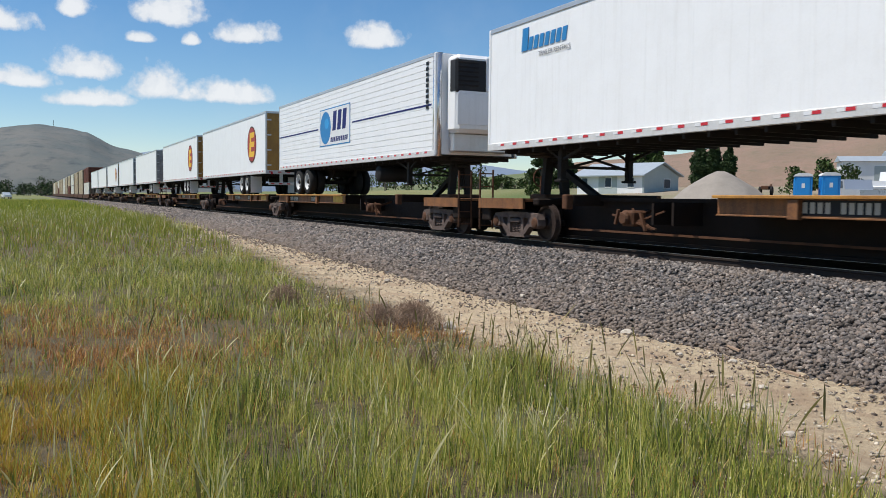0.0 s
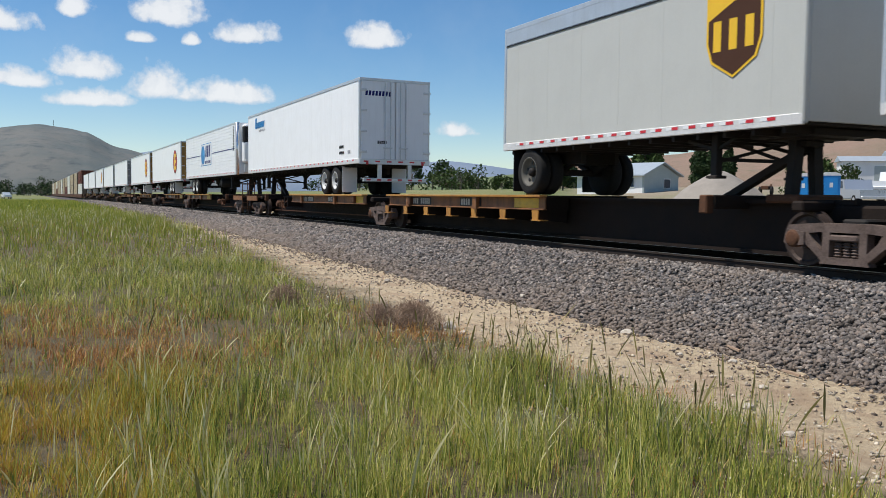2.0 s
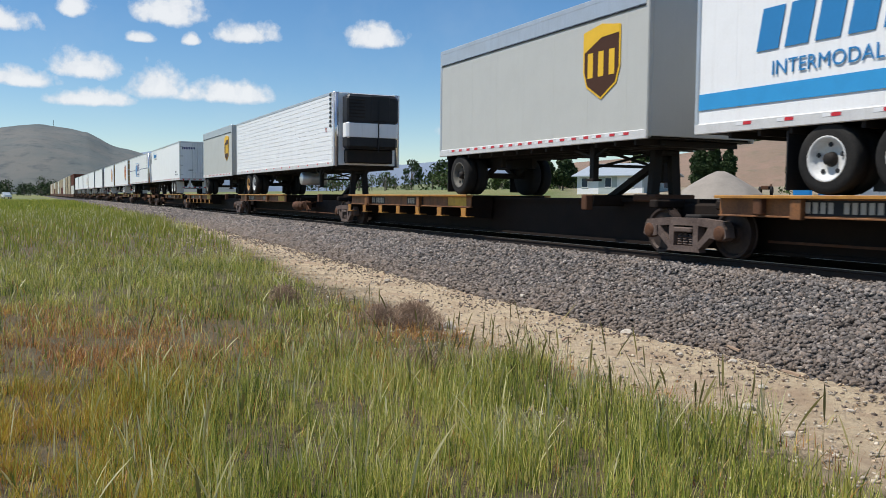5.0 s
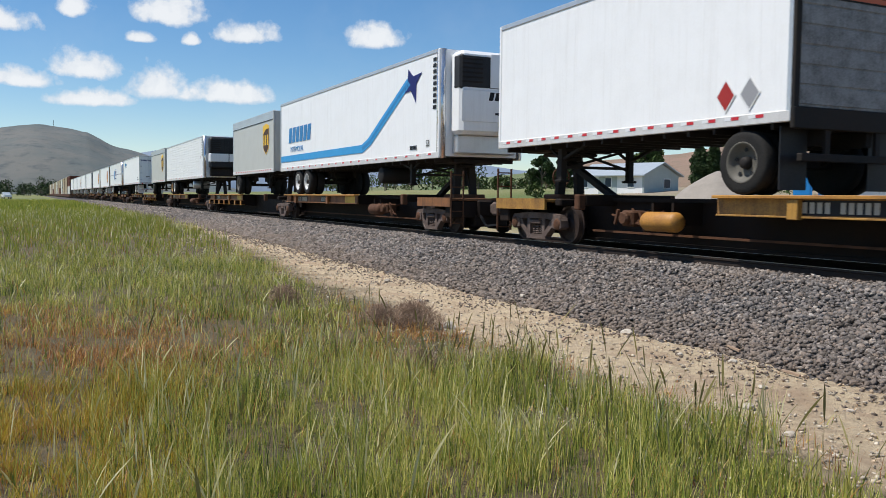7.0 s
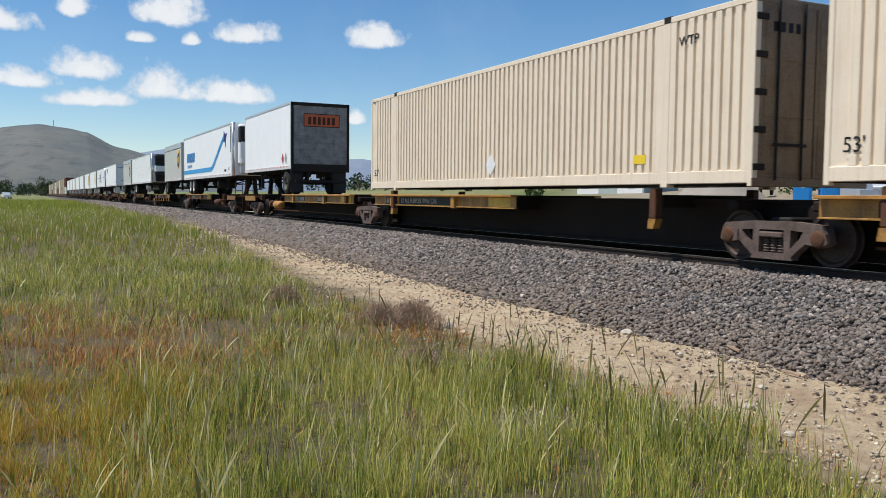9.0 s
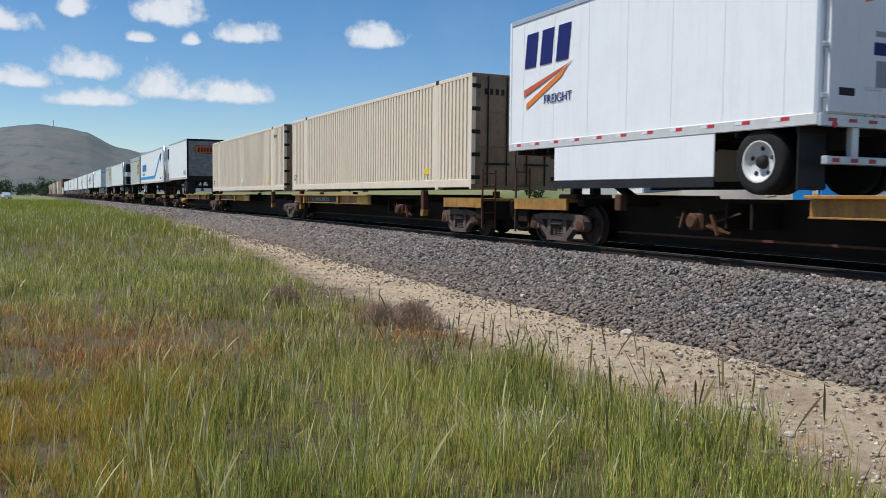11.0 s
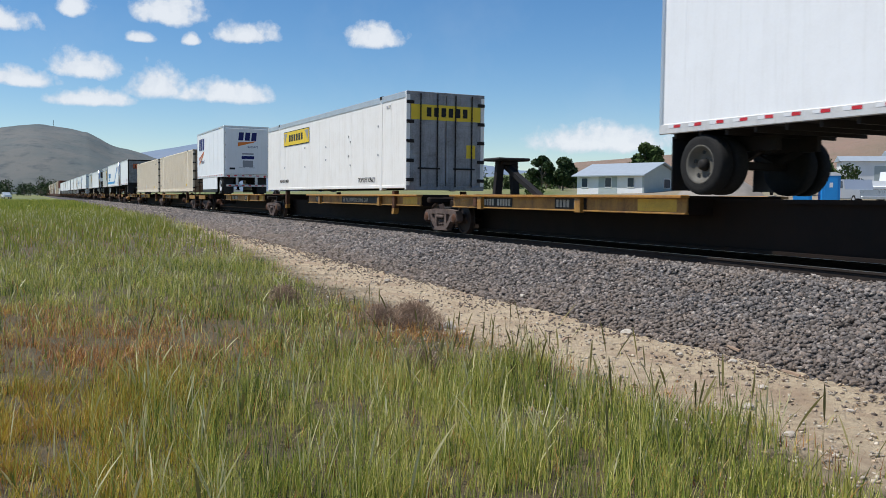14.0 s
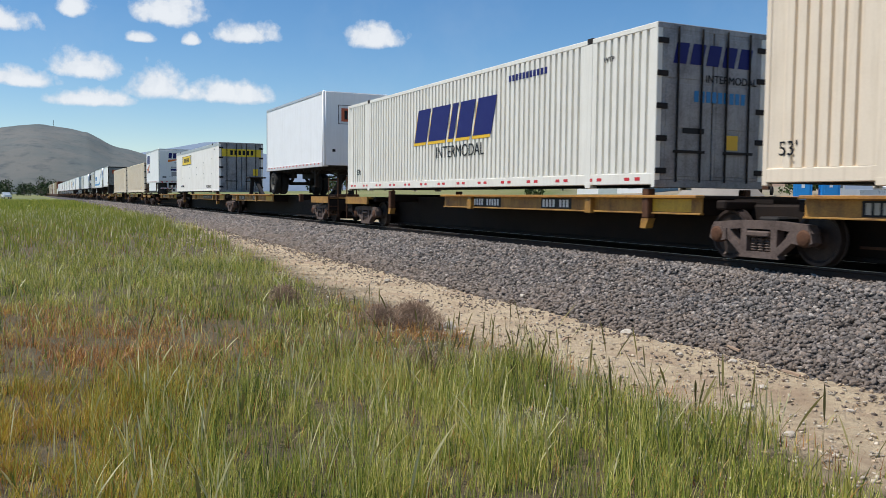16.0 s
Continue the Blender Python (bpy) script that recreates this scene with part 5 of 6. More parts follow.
car(0.40, -16.95, "front", hitches=((-15.3, True, 1),), tank="", paint=YELLOW)
car(-16.95, -34.4, "front", hitches=((-32.9, True, 1),), tank="tank")
car(-34.4, -52.0, "front", hitches=((-50.2, True, 1),), tank="")
car(-52.0, -67.7, "front", hitches=((-67.6, True, 1),), rear_end=True, tank="tank")
car(-73.2, -88.9, "rear", hitches=((-72.9, True, -1),), front_end=True, tank="tank", paint=YELLOWM, vessel=EDGE)
car(-88.9, -106.2, "front", load="container", tank="", paint=YELLOWM)
car(-106.2, -122.4, "front", load="container", rear_end=True, paint=YELLOWM)
car(-127.0, -143.7, "rear", hitches=((-126.5, True, -1), (-141.6, True, 1)), front_end=True, paint=YELLOWM)
car(-143.7, -161.9, "rear", load="container", tank="", paint=YELLOWM, span=10.9)
car(-161.9, -178.6, "front", hitches=((-178.4, True, 1), (-163.6, True, -1)), rear_end=True, tank="", paint=YELLOWM)
car(-183.6, -200.8, "rear", load="container", front_end=True, tank="", paint=YELLOWM, span=9.8, words=False)
car(-200.8, -218.0, "front", load="container", paint=YELLOWM)

# ---- distance ----
def at_dir(az_deg, dist):
    return dist * math.sin(radians(az_deg)), dist * math.cos(radians(az_deg))


def hill_material(name, a, b, c, scale):
    m = bpy.data.materials.new(name)
    m.use_nodes = True
    N = Nodes(m.node_tree)
    pos = N.add("ShaderNodeTexCoord").outputs["Object"]
    n1, n2 = N.noise(scale, 6, 0.6, pos), N.noise(scale * 6, 6, 0.65, pos)
    col = N.mix(N.ramp(n1, 0.38, 0.62), a, b)
    col = N.mix(N.math("MULTIPLY", N.ramp(n2, 0.52, 0.72), 0.7), col, c)
    bsdf = N.add("ShaderNodeBsdfPrincipled", None, Base_Color=col, Roughness=0.95)
    bp = N.add("ShaderNodeBump", None, Strength=0.6, Distance=3.0, Height=n2)
    N.t.links.new(bp.outputs[0], bsdf.inputs["Normal"])
    N.t.links.new(bsdf.outputs[0], N.add("ShaderNodeOutputMaterial").inputs[0])
    return m


def ridge(name, profile, dist, depth, mat, label, seed, rough=0.06, base=0.0, steps=260, steep=1.0):
    """A hill: profile gives azimuth and the crest's elevation angle in degrees; its slope faces the track."""
    azs = np.linspace(profile[0][0], profile[-1][0], steps)
    els = np.interp(azs, [p[0] for p in profile], [p[1] for p in profile])
    rows, n = [], 16
    g = Vector((seed * 13.1, 0, 0))
    for j in range(n + 1):
        f = j / n
        row = []
        for a, e in zip(azs, els):
            d = dist + depth * f
            hmax = (dist + depth) * math.tan(radians(e))
            w = math.sin(f * math.pi / 2) ** steep
            px, py = at_dir(a, d)
            nz = noise.fractal(Vector((px, py, 0)) * (9.0 / dist) + g, 1.0, 2.0, 6)
            z = base + hmax * (w + rough * nz * (1 - f * 0.8) * (0.2 + f)) if j else base - 4
            row.append((px, py, z))
        rows.append(row)
    back = [(x * 1.25, y * 1.25, base - 4) for x, y, z in rows[-1]]
    rows.append(back)
    v = np.array(rows).reshape(-1, 3)
    i = np.arange(len(v)).reshape(len(rows), steps)
    q = np.stack([i[:-1, :-1], i[:-1, 1:], i[1:, 1:], i[1:, :-1]], -1).reshape(-1, 4)
    return tagged(new(name, raw_mesh(name, v, q, mat, True)), label, "hill", kind="structure")


BUTTE = hill_material("sage_hillside", (0.075, 0.097, 0.095), (0.125, 0.125, 0.112), (0.030, 0.046, 0.054), 0.006)
BLUFF = hill_material("dry_bluff", (0.25, 0.165, 0.118), (0.205, 0.148, 0.10), (0.15, 0.13, 0.08), 0.03)
# the far range's blue is distance haze put into its base colour
FARH = hill_material("far_haze_blue_range", (0.15, 0.20, 0.27), (0.18, 0.22, 0.28), (0.12, 0.17, 0.24), 0.002)
GREENH = hill_material("green_bench", (0.10, 0.135, 0.05), (0.17, 0.17, 0.08), (0.05, 0.08, 0.03), 0.02)
ridge("hill_west", [(-30, 1.2), (-12, 2.2), (-4, 3.2), (-1.6, 3.75), (-0.2, 4.05), (0.6, 4.1), (1.6, 3.95), (3.2, 3.7), (4.6, 3.0), (5.6, 2.8), (6.4, 2.55), (8, 2.0), (10.5, 1.0), (13, 0.2)], 1500, 900, BUTTE, "broad sagebrush butte with rocky outcrops", 1, 0.13, steep=0.8)
ridge("range_far", [(3, 2.2), (6.3, 2.65), (8, 3.0), (10.2, 3.45), (11.2, 3.5), (13, 3.0), (16, 2.4), (19, 2.5), (20.4, 2.55), (23, 2.2), (26, 2.5), (28, 2.3), (31, 1.9), (36, 1.8), (44, 1.2)], 3300, 700, FARH, "far mountain range with blue haze painted into its colour", 2, 0.05, steep=0.7)
ridge("bench_green", [(17, 0.3), (20, 0.75), (25, 1.1), (30, 1.7), (33, 2.0), (36, 2.2), (40, 2.2), (44, 1.8)], 420, 180, GREENH, "green bench with scattered trees", 3, 0.05, steep=0.8)
ridge("bluff_east", [(33.5, 1.6), (34.5, 2.55), (37, 2.75), (39, 2.95), (41.5, 3.1), (44.4, 3.62), (47, 4.0), (49.5, 4.15), (51.2, 4.35), (53.3, 4.6), (57, 4.9), (66, 5.2), (80, 4.6), (100, 3.0), (130, 2.0)], 330, 170, BLUFF, "dry brown bluff with a flat rim", 4, 0.05, steep=0.75)

LEAF = material("cottonwood_leaves", (0.055, 0.085, 0.022), 0.7, dark=(0.03, 0.05, 0.014), amount=0.7, blotch=0.8, vary=0.45, island=True)
LEAF2 = material("poplar_leaves", (0.035, 0.06, 0.02), 0.7, dark=(0.02, 0.036, 0.012), amount=0.7, blotch=0.8, vary=0.45, island=True)
BARK = material("grey_bark", (0.16, 0.13, 0.10), 0.9, amount=0.6, bump=0.5)


def leaf_cloud(centres, radii, n, size, seed):
    """Many small leaf clumps filling ellipsoids, thin towards the rim."""
    g = np.random.default_rng(seed)
    centres, radii = np.asarray(centres, float), np.asarray(radii, float)
    k = g.integers(0, len(centres), n)
    d = g.normal(size=(n, 3))
    d /= np.linalg.norm(d, axis=1)[:, None]
    P = centres[k] + d * radii[k] * (0.45 + 0.6 * g.random(n)[:, None] ** 0.6)
    A = g.normal(size=(n, 3))
    A /= np.linalg.norm(A, axis=1)[:, None]
    B = np.cross(A, g.normal(size=(n, 3)))
    B /= np.linalg.norm(B, axis=1)[:, None]
    s = size * g.uniform(0.5, 1.4, n)[:, None]
    C = np.cross(A, B)
    V = np.stack([P - A * s, P + B * s * 0.6 + C * s * 0.2, P + A * s, P - B * s * 0.6 + C * s * 0.2], 1).reshape(-1, 3)
    F = np.arange(4 * n).reshape(n, 4)
    return V, F


def tree(x, y, h, w, label, mat, seed, tall=False, n=3000, trunk=0.16):
    g = random.Random(seed)
    z = float(ground_z(x, y)) - 0.1
    t = thing("tree", label, "tree", "trees beyond the track", pose(x, y, z))
    tr = M().lathe(2, (0, 0, 0), [(0, h * 0.03), (h * 0.25, h * 0.022), (h * 0.6, h * 0.014), (h * 0.9, h * 0.004)], 9)
    cs, rs = [], []
    m = 16 if tall else 13
    for k in range(m):
        f = (k + 0.6) / m
        if tall:
            rr = w / 2 * (math.sin(min(1, 0.12 + f) * math.pi) ** 0.6) * g.uniform(0.8, 1.0)
            p = (g.uniform(-0.13, 0.13) * w, g.uniform(-0.13, 0.13) * w, h * (0.06 + 0.90 * f))
            rs.append((rr, rr, h * 0.10))
        else:
            a = g.uniform(0, 6.28)
            rad = w * 0.34 * math.sin(min(1.0, f * 0.9 + 0.15) * math.pi) ** 0.5
            p = (rad * math.cos(a), rad * math.sin(a), h * (0.22 + 0.68 * f))
            q = w * g.uniform(0.13, 0.24)
            rs.append((q, q, q * 0.8))
            tr.bar((0, 0, h * (0.15 + 0.3 * f)), p, h * 0.014)
        cs.append(p)
    part("trunk", tr, BARK, t)
    V, F = leaf_cloud(cs, rs, n, w * (0.07 if tall else 0.05), seed)
    part("crown", raw_mesh("crown", V, F, mat), mat, t)
    return t


tree(70.5, 86.5, 6.2, 5.6, "round green cottonwood behind the white house", LEAF, 21, n=4200)
tree(95.0, 103.5, 8.2, 2.9, "tall dark poplar in a windbreak", LEAF2, 22, True, 7000)
tree(96.8, 102.0, 8.0, 3.0, "tall dark poplar in a windbreak", LEAF2, 23, True, 7000)
tree(98.0, 100.2, 6.8, 2.8, "tall dark poplar in a windbreak", LEAF2, 24, True, 7000)
tree(70.0, 110.0, 5.6, 4.2, "dark spreading tree at the field's edge", LEAF2, 25, n=4000)
tree(72.5, 108.0, 5.0, 4.4, "dark spreading tree at the field's edge", LEAF2, 26, n=4000)
tree(120.5, 274.0, 11.0, 9.0, "distant dark tree in a field", LEAF2, 27, n=900)
tree(131.0, 271.0, 11.0, 11.0, "distant dark tree in a field", LEAF2, 28, n=900)
for k, (x, y, h, w) in enumerate([(55.0, 49.0, 2.6, 2.6), (57.2, 48.2, 3.1, 3.0), (59.2, 47.4, 2.4, 2.4), (52.0, 83.0, 1.8, 2.4), (88.0, 132.0, 4.0, 5.0), (99.0, 160.0, 4.0, 6.0), (112.0, 165.0, 5.0, 6.0), (86.0, 150.0, 3.0, 5.0)]):
    tree(x, y, h, w, "bushy green shrub on dry ground", LEAF, 40 + k, n=800)
for k in range(46):
    g = random.Random(100 + k)
    a = g.uniform(17.5, 36)
    x, y = at_dir(a, g.uniform(230, 380))
    tree(x, y, g.uniform(3, 7), g.uniform(5, 11), "distant green tree among fields", LEAF if k % 3 else LEAF2, 60 + k, n=200)
for k in range(40):
    g = random.Random(300 + k)
    a = g.uniform(-3.0, 3.4)
    x, y = at_dir(a, g.uniform(560, 700))
    tree(x, y, g.uniform(6, 14), g.uniform(8, 16), "distant dark tree at the foot of the hill", LEAF2, 120 + k, n=170)
# scrub on the rim of the bluff
V, F = leaf_cloud([(*at_dir(a, 495.0 + 3 * math.sin(a * 3)), 495 * math.tan(radians(np.interp(a, [39, 44.4, 49.5, 51.2, 53.3, 57], [2.95, 3.62, 4.15, 4.35, 4.6, 4.9]))) + 1.0) for a in np.linspace(44, 57, 46)], [(4.0, 4.0, 1.7)] * 46, 2600, 1.2, 77)
tagged(new("rim_scrub", raw_mesh("rim_scrub", V, F, LEAF2)), "dark scrub along the rim of the bluff", "shrubs", kind="stuff")


def box_thing(name, label, cat):
    return thing(name, label, cat)


# white house
HOUSE_W = material("white_siding", (0.78, 0.78, 0.76), 0.6, amount=0.25, streak=0.1)
HOUSE_G = material("grey_green_siding", (0.40, 0.45, 0.43), 0.7, amount=0.3)
METAL_ROOF = material("pale_metal_roof", (0.40, 0.44, 0.47), 0.45, 0.2, amount=0.3, streak=0.2)
GLASS = material("window_glass", (0.05, 0.07, 0.09), 0.1, amount=0.1)
hx, hy = 57.5, 82.7
hz = 2.75
h = thing("house", "single-storey white house with pale metal roof", "house", at=pose(hx, hy, hz, 0, 0, -75))
part("wall", M().box(0, 9.2, 0, 6.5, -0.6, 1.75, 0.02), HOUSE_W, h, "white siding wall")
part("wall", M().prism([(-0.02, -0.6), (6.52, -0.6), (6.52, 1.75), (3.25, 3.0), (-0.02, 1.75)], 0, 9.2, 9.4), HOUSE_G, h, "grey-green gable wall")
for s in (-1, 1):
    part("roof", M().prism([(3.25, 3.10), (3.25, 3.22), (3.25 + s * 3.8, 1.74), (3.25 + s * 3.8, 1.62)], 0, -0.4, 9.8), METAL_ROOF, h, "pale metal roof slope")
# darker slab on the flat wall, painted in place of the porch's shade
part("porch_recess", M().box(3.2, 5.8, -0.03, 0.1, -0.4, 1.6), HOUSE_G, h)
for a in (0.8, 4.2, 7.3):
    wdw = part("window", M().box(a - 0.08, a + 0.88, -0.07, 0.0, 0.35, 1.5, 0.01), HOUSE_W, h)
    part("pane", M().box(a, a + 0.8, -0.085, -0.07, 0.43, 1.42), GLASS, wdw)
wdw = part("window", M().box(9.4, 9.47, 3.6, 4.9, 0.3, 1.4, 0.01), HOUSE_W, h)
part("pane", M().box(9.47, 9.485, 3.68, 4.82, 0.38, 1.32), GLASS, wdw)

# portable toilets
TBLUE = material("blue_plastic", (0.015, 0.25, 0.62), 0.45, dark=(0.012, 0.17, 0.46), amount=0.4)


def portable_toilet(x, y, rz, zb):
    t = thing("portable_toilet", "blue plastic portable toilet with white domed roof", "toilet", "portable toilets on the lot", pose(x, y, zb, 0, 0, rz))
    part("cabin", M().box(-0.55, 0.55, -0.55, 0.55, 0.12, 2.05, 0.03), TBLUE, t)
    part("skid", M().box(-0.58, 0.58, -0.58, 0.58, 0.0, 0.13, 0.02), BLACK, t)
    part("roof", M().prism([(-0.60, 2.05), (0.60, 2.05), (0.50, 2.18), (0.25, 2.27), (-0.25, 2.27), (-0.50, 2.18)], 1, -0.60, 0.60), SIGNW, t, "white domed roof")
    d = part("door", M().box(-0.40, 0.40, -0.58, -0.55, 0.2, 1.95, 0.01), TBLUE, t)
    part("door_sign", M().box(-0.1, 0.1, -0.587, -0.58, 1.3, 1.6), SIGNW, d)
    for k in range(4):
        part("rib", M().box(-0.585, -0.55, -0.4 + k * 0.25, -0.33 + k * 0.25, 0.3, 1.9, 0.008), TBLUE, t)
    return t


# stockpile of gravel
PILE = material("stockpile_gravel", (0.29, 0.255, 0.215), 0.95, dark=(0.17, 0.15, 0.125), amount=0.6, blotch=1.0, bump=0.8, bump_scale=12.0)
px, py = 52.0, 54.0
pz = float(ground_z(px, py))
prof = [(4.3, -0.4), (3.0, 0.85), (2.0, 1.5), (1.0, 2.1), (0.3, 2.4)]
v, f = [], []
for r_, z_ in prof:
    for k in range(40):
        a = 2 * math.pi * k / 40
        q = 1 + 0.07 * noise.noise(Vector((math.cos(a) * 2, math.sin(a) * 2, z_)))
        v.append((r_ * q * math.cos(a), r_ * q * math.sin(a), z_ + 0.05 * noise.noise(Vector((math.cos(a) * 4, math.sin(a) * 4, z_ * 3)))))
for j in range(len(prof) - 1):
    f += [(j * 40 + k, j * 40 + (k + 1) % 40, (j + 1) * 40 + (k + 1) % 40, (j + 1) * 40 + k) for k in range(40)]
f.append(tuple(range(160, 200)))
pile = tagged(new("gravel_pile", M().add(v, f).mesh("gravel_pile", PILE, True)), "conical pile of grey-brown gravel on the lot", "gravel pile")
pile.matrix_basis = pose(px, py, pz)
portable_toilet(45.15, 39.5, -48, float(ground_z(45.15, 39.5)))
portable_toilet(46.15, 38.3, -40, float(ground_z(46.15, 38.3)))

# parked pickups and a white flat trailer on the lot
CARW = material("white_car_paint", (0.75, 0.76, 0.77), 0.25, amount=0.1)
SILVER = material("silver_car_paint", (0.45, 0.48, 0.52), 0.3, 0.4, amount=0.1)


def pickup(x, y, rz, paint, label):
    z = float(ground_z(x, y))
    t = thing("pickup_truck", label, "pickup", "vehicles parked on the lot", pose(x, y, z, 0, 0, rz))
    part("body", M().prism([(-2.7, 0.5), (-2.7, 1.05), (-0.3, 1.1), (-0.05, 1.75), (1.2, 1.78), (1.6, 1.18), (2.65, 1.08), (2.75, 0.5)], 1, -0.9, 0.9), paint, t)
    part("cab_glass", M().prism([(0.05, 1.18), (0.15, 1.66), (1.1, 1.69), (1.42, 1.2)], 1, -0.915, 0.915), GLASS, t)
    part("bumper", M().box(2.7, 2.85, -0.85, 0.85, 0.45, 0.65, 0.03), ALU, t)
    part("bumper", M().box(-2.85, -2.68, -0.85, 0.85, 0.45, 0.65, 0.03), ALU, t)
    for a in (-1.75, 1.75):
        for s in (-1, 1):
            w_ = part("wheel", M().lathe(1, (a, s * 0.80, 0.37), [(-0.11, 0.22), (-0.11, 0.35), (-0.08, 0.37), (0.08, 0.37), (0.11, 0.35), (0.11, 0.22)], 16), RUBBER, t)
            part("rim", M().lathe(1, (a, s * 0.82, 0.37), [(-0.10, 0.21), (0.10, 0.21)], 12), ALU, w_)
    return t


pickup(49.0, 38.5, 60, SILVER, "silver pickup parked on the dusty lot")
pickup(56.0, 41.0, 25, CARW, "white pickup parked on the dusty lot")
pickup(62.0, 43.0, 10, CARW, "white pickup parked on the dusty lot")
for x, y, l, hgt in ((66.0, 50.0, 6.0, 2.4), (72.0, 50.5, 5.0, 2.9)):
    zz = float(ground_z(x, y))
    s_ = thing("storage_shed", "small white storage shed on the lot", "shed", at=pose(x, y, zz, 0, 0, -40))
    part("wall", M().box(-l / 2, l / 2, -1.2, 1.2, 0, hgt, 0.02), HOUSE_W, s_)
    part("roof", M().prism([(-1.4, hgt), (1.4, hgt), (0, hgt + 0.5)], 0, -l / 2 - 0.2, l / 2 + 0.2), METAL_ROOF, s_)
    part("door", M().box(-0.45, 0.45, -1.23, -1.2, 0, 2.0, 0.01), HOUSE_G, s_)
# a small rusty implement beside the pile
z_ = float(ground_z(56.5, 53.0))
im = thing("farm_implement", "small rusty implement beside the gravel pile", "implement", at=pose(54.8, 51.6, z_, 0, 0, 30))
part("frame", M().box(-0.8, 0.8, -0.3, 0.3, 0.45, 0.75, 0.04).bar((0.8, 0, 0.6), (1.5, 0, 0.9), 0.12), RUSTY, im)
for s in (-1, 1):
    part("wheel", M().lathe(1, (-0.3, s * 0.45, 0.35), [(-0.08, 0.35), (0.08, 0.35)], 16), RUBBER, im)

# ---- plants and litter beside the track ----
def grass_material(name, stops, rough=0.6):
    m = bpy.data.materials.new(name)
    m.use_nodes = True
    N = Nodes(m.node_tree)
    pos = N.add("ShaderNodeTexCoord").outputs["Object"]
    rnd = N.add("ShaderNodeNewGeometry").outputs["Random Per Island"]
    patch = N.noise(0.55, 3, 0.6, pos)
    f = N.math("ADD", N.math("MULTIPLY", rnd, 0.72), N.math("MULTIPLY", N.ramp(patch, 0.35, 0.65), 0.28))
    cr = N.add("ShaderNodeValToRGB", None, Fac=f)
    el_ = cr.color_ramp.elements
    while len(el_) < len(stops):
        el_.new(0.5)
    for e_, (p_, c_) in zip(el_, stops):
        e_.position, e_.color = p_, (*c_, 1)
    b = N.add("ShaderNodeBsdfPrincipled", None, Base_Color=cr.outputs[0], Roughness=rough)
    tr = N.add("ShaderNodeBsdfTranslucent", None, Color=cr.outputs[0])
    mx = N.add("ShaderNodeMixShader", None, Fac=0.32)
    N.t.links.new(b.outputs[0], mx.inputs[1])
    N.t.links.new(tr.outputs[0], mx.inputs[2])
    N.t.links.new(mx.outputs[0], N.add("ShaderNodeOutputMaterial").inputs[0])
    return m


GREEN = grass_material("green_grass", [(0.0, (0.022, 0.046, 0.010)), (0.22, (0.13, 0.19, 0.032)), (0.48, (0.40, 0.42, 0.068)), (0.74, (0.64, 0.57, 0.16)), (1.0, (0.84, 0.72, 0.36))])
FIELD = grass_material("field_grass", [(0.0, (0.13, 0.19, 0.02)), (0.4, (0.28, 0.32, 0.038)), (0.8, (0.43, 0.40, 0.07)), (1.0, (0.56, 0.48, 0.16))])
DRY = grass_material("dry_cheatgrass", [(0.0, (0.11, 0.040, 0.018)), (0.4, (0.42, 0.185, 0.06)), (0.75, (0.68, 0.36, 0.11)), (1.0, (0.54, 0.45, 0.13))])
OLIVE = grass_material("golden_olive_grass", [(0.0, (0.20, 0.14, 0.012)), (0.4, (0.45, 0.33, 0.035)), (0.75, (0.62, 0.43, 0.065)), (1.0, (0.66, 0.40, 0.11))])
STRAW = grass_material("ripe_seed_heads", [(0.0, (0.36, 0.34, 0.12)), (0.5, (0.58, 0.52, 0.24)), (1.0, (0.76, 0.70, 0.42))])
SPIKE = grass_material("brown_green_seed_spikes", [(0.0, (0.10, 0.085, 0.025)), (0.5, (0.22, 0.19, 0.055)), (1.0, (0.40, 0.34, 0.13))])


def edge_x(y):
    """Where the grass ends and the bare strip begins."""
    y = np.asarray(y, float)
    e = np.interp(y, [2, 3.6, 5.5, 7.5, 9.5, 11.5, 14, 24, 36, 55, 120], [4.4, 4.5, 4.9, 4.9, 4.5, 4.3, 4.5, 5.4, 6.3, 7.3, 8.2])
    return e + 0.25 * np.sin(y * 1.7) + 0.15 * np.sin(y * 4.1 + 1)


def brown_patch(x, y):
    """How dry the grass is, 0 to 1: dry stands beside the camera and along the bare strip."""
    p = 1.1 * np.exp(-(((x - 0.75) / 1.6) ** 2 + ((y - 10.0) / 2.3) ** 2)) + 0.75 * np.exp(-(((x - 4.2) / 0.6) ** 2 + ((y - 8.9) / 0.9) ** 2)) + 0.8 * np.exp(-(((x + 0.3) / 0.8) ** 2 + ((y - 6.4) / 1.5) ** 2))
    p = p + 0.8 * np.exp(-(((x - 4.2) / 0.5) ** 2 + ((y - 10.3) / 1.4) ** 2)) + 0.6 * np.exp(-(((x - 3.4) / 0.5) ** 2 + ((y - 7.9) / 0.8) ** 2))
    p = p + 0.55 * np.exp(-(((x + 0.2) / 0.7) ** 2 + ((y - 13.5) / 2.0) ** 2))
    return np.clip(p, 0, 1)


def tuftiness(x, y):
    """Uneven stand of the grass at two sizes."""
    a = np.sin(x * 3.1 + 1.3 * np.sin(y * 2.3)) * np.sin(y * 2.7 + 1.1 * np.sin(x * 2.9))
    b = np.sin(x * 9.3 + 2 * np.sin(y * 6.1)) * np.sin(y * 7.7 + 2 * np.sin(x * 8.3))
    return np.clip(0.50 + 0.42 * a + 0.42 * b, 0.03, 1)


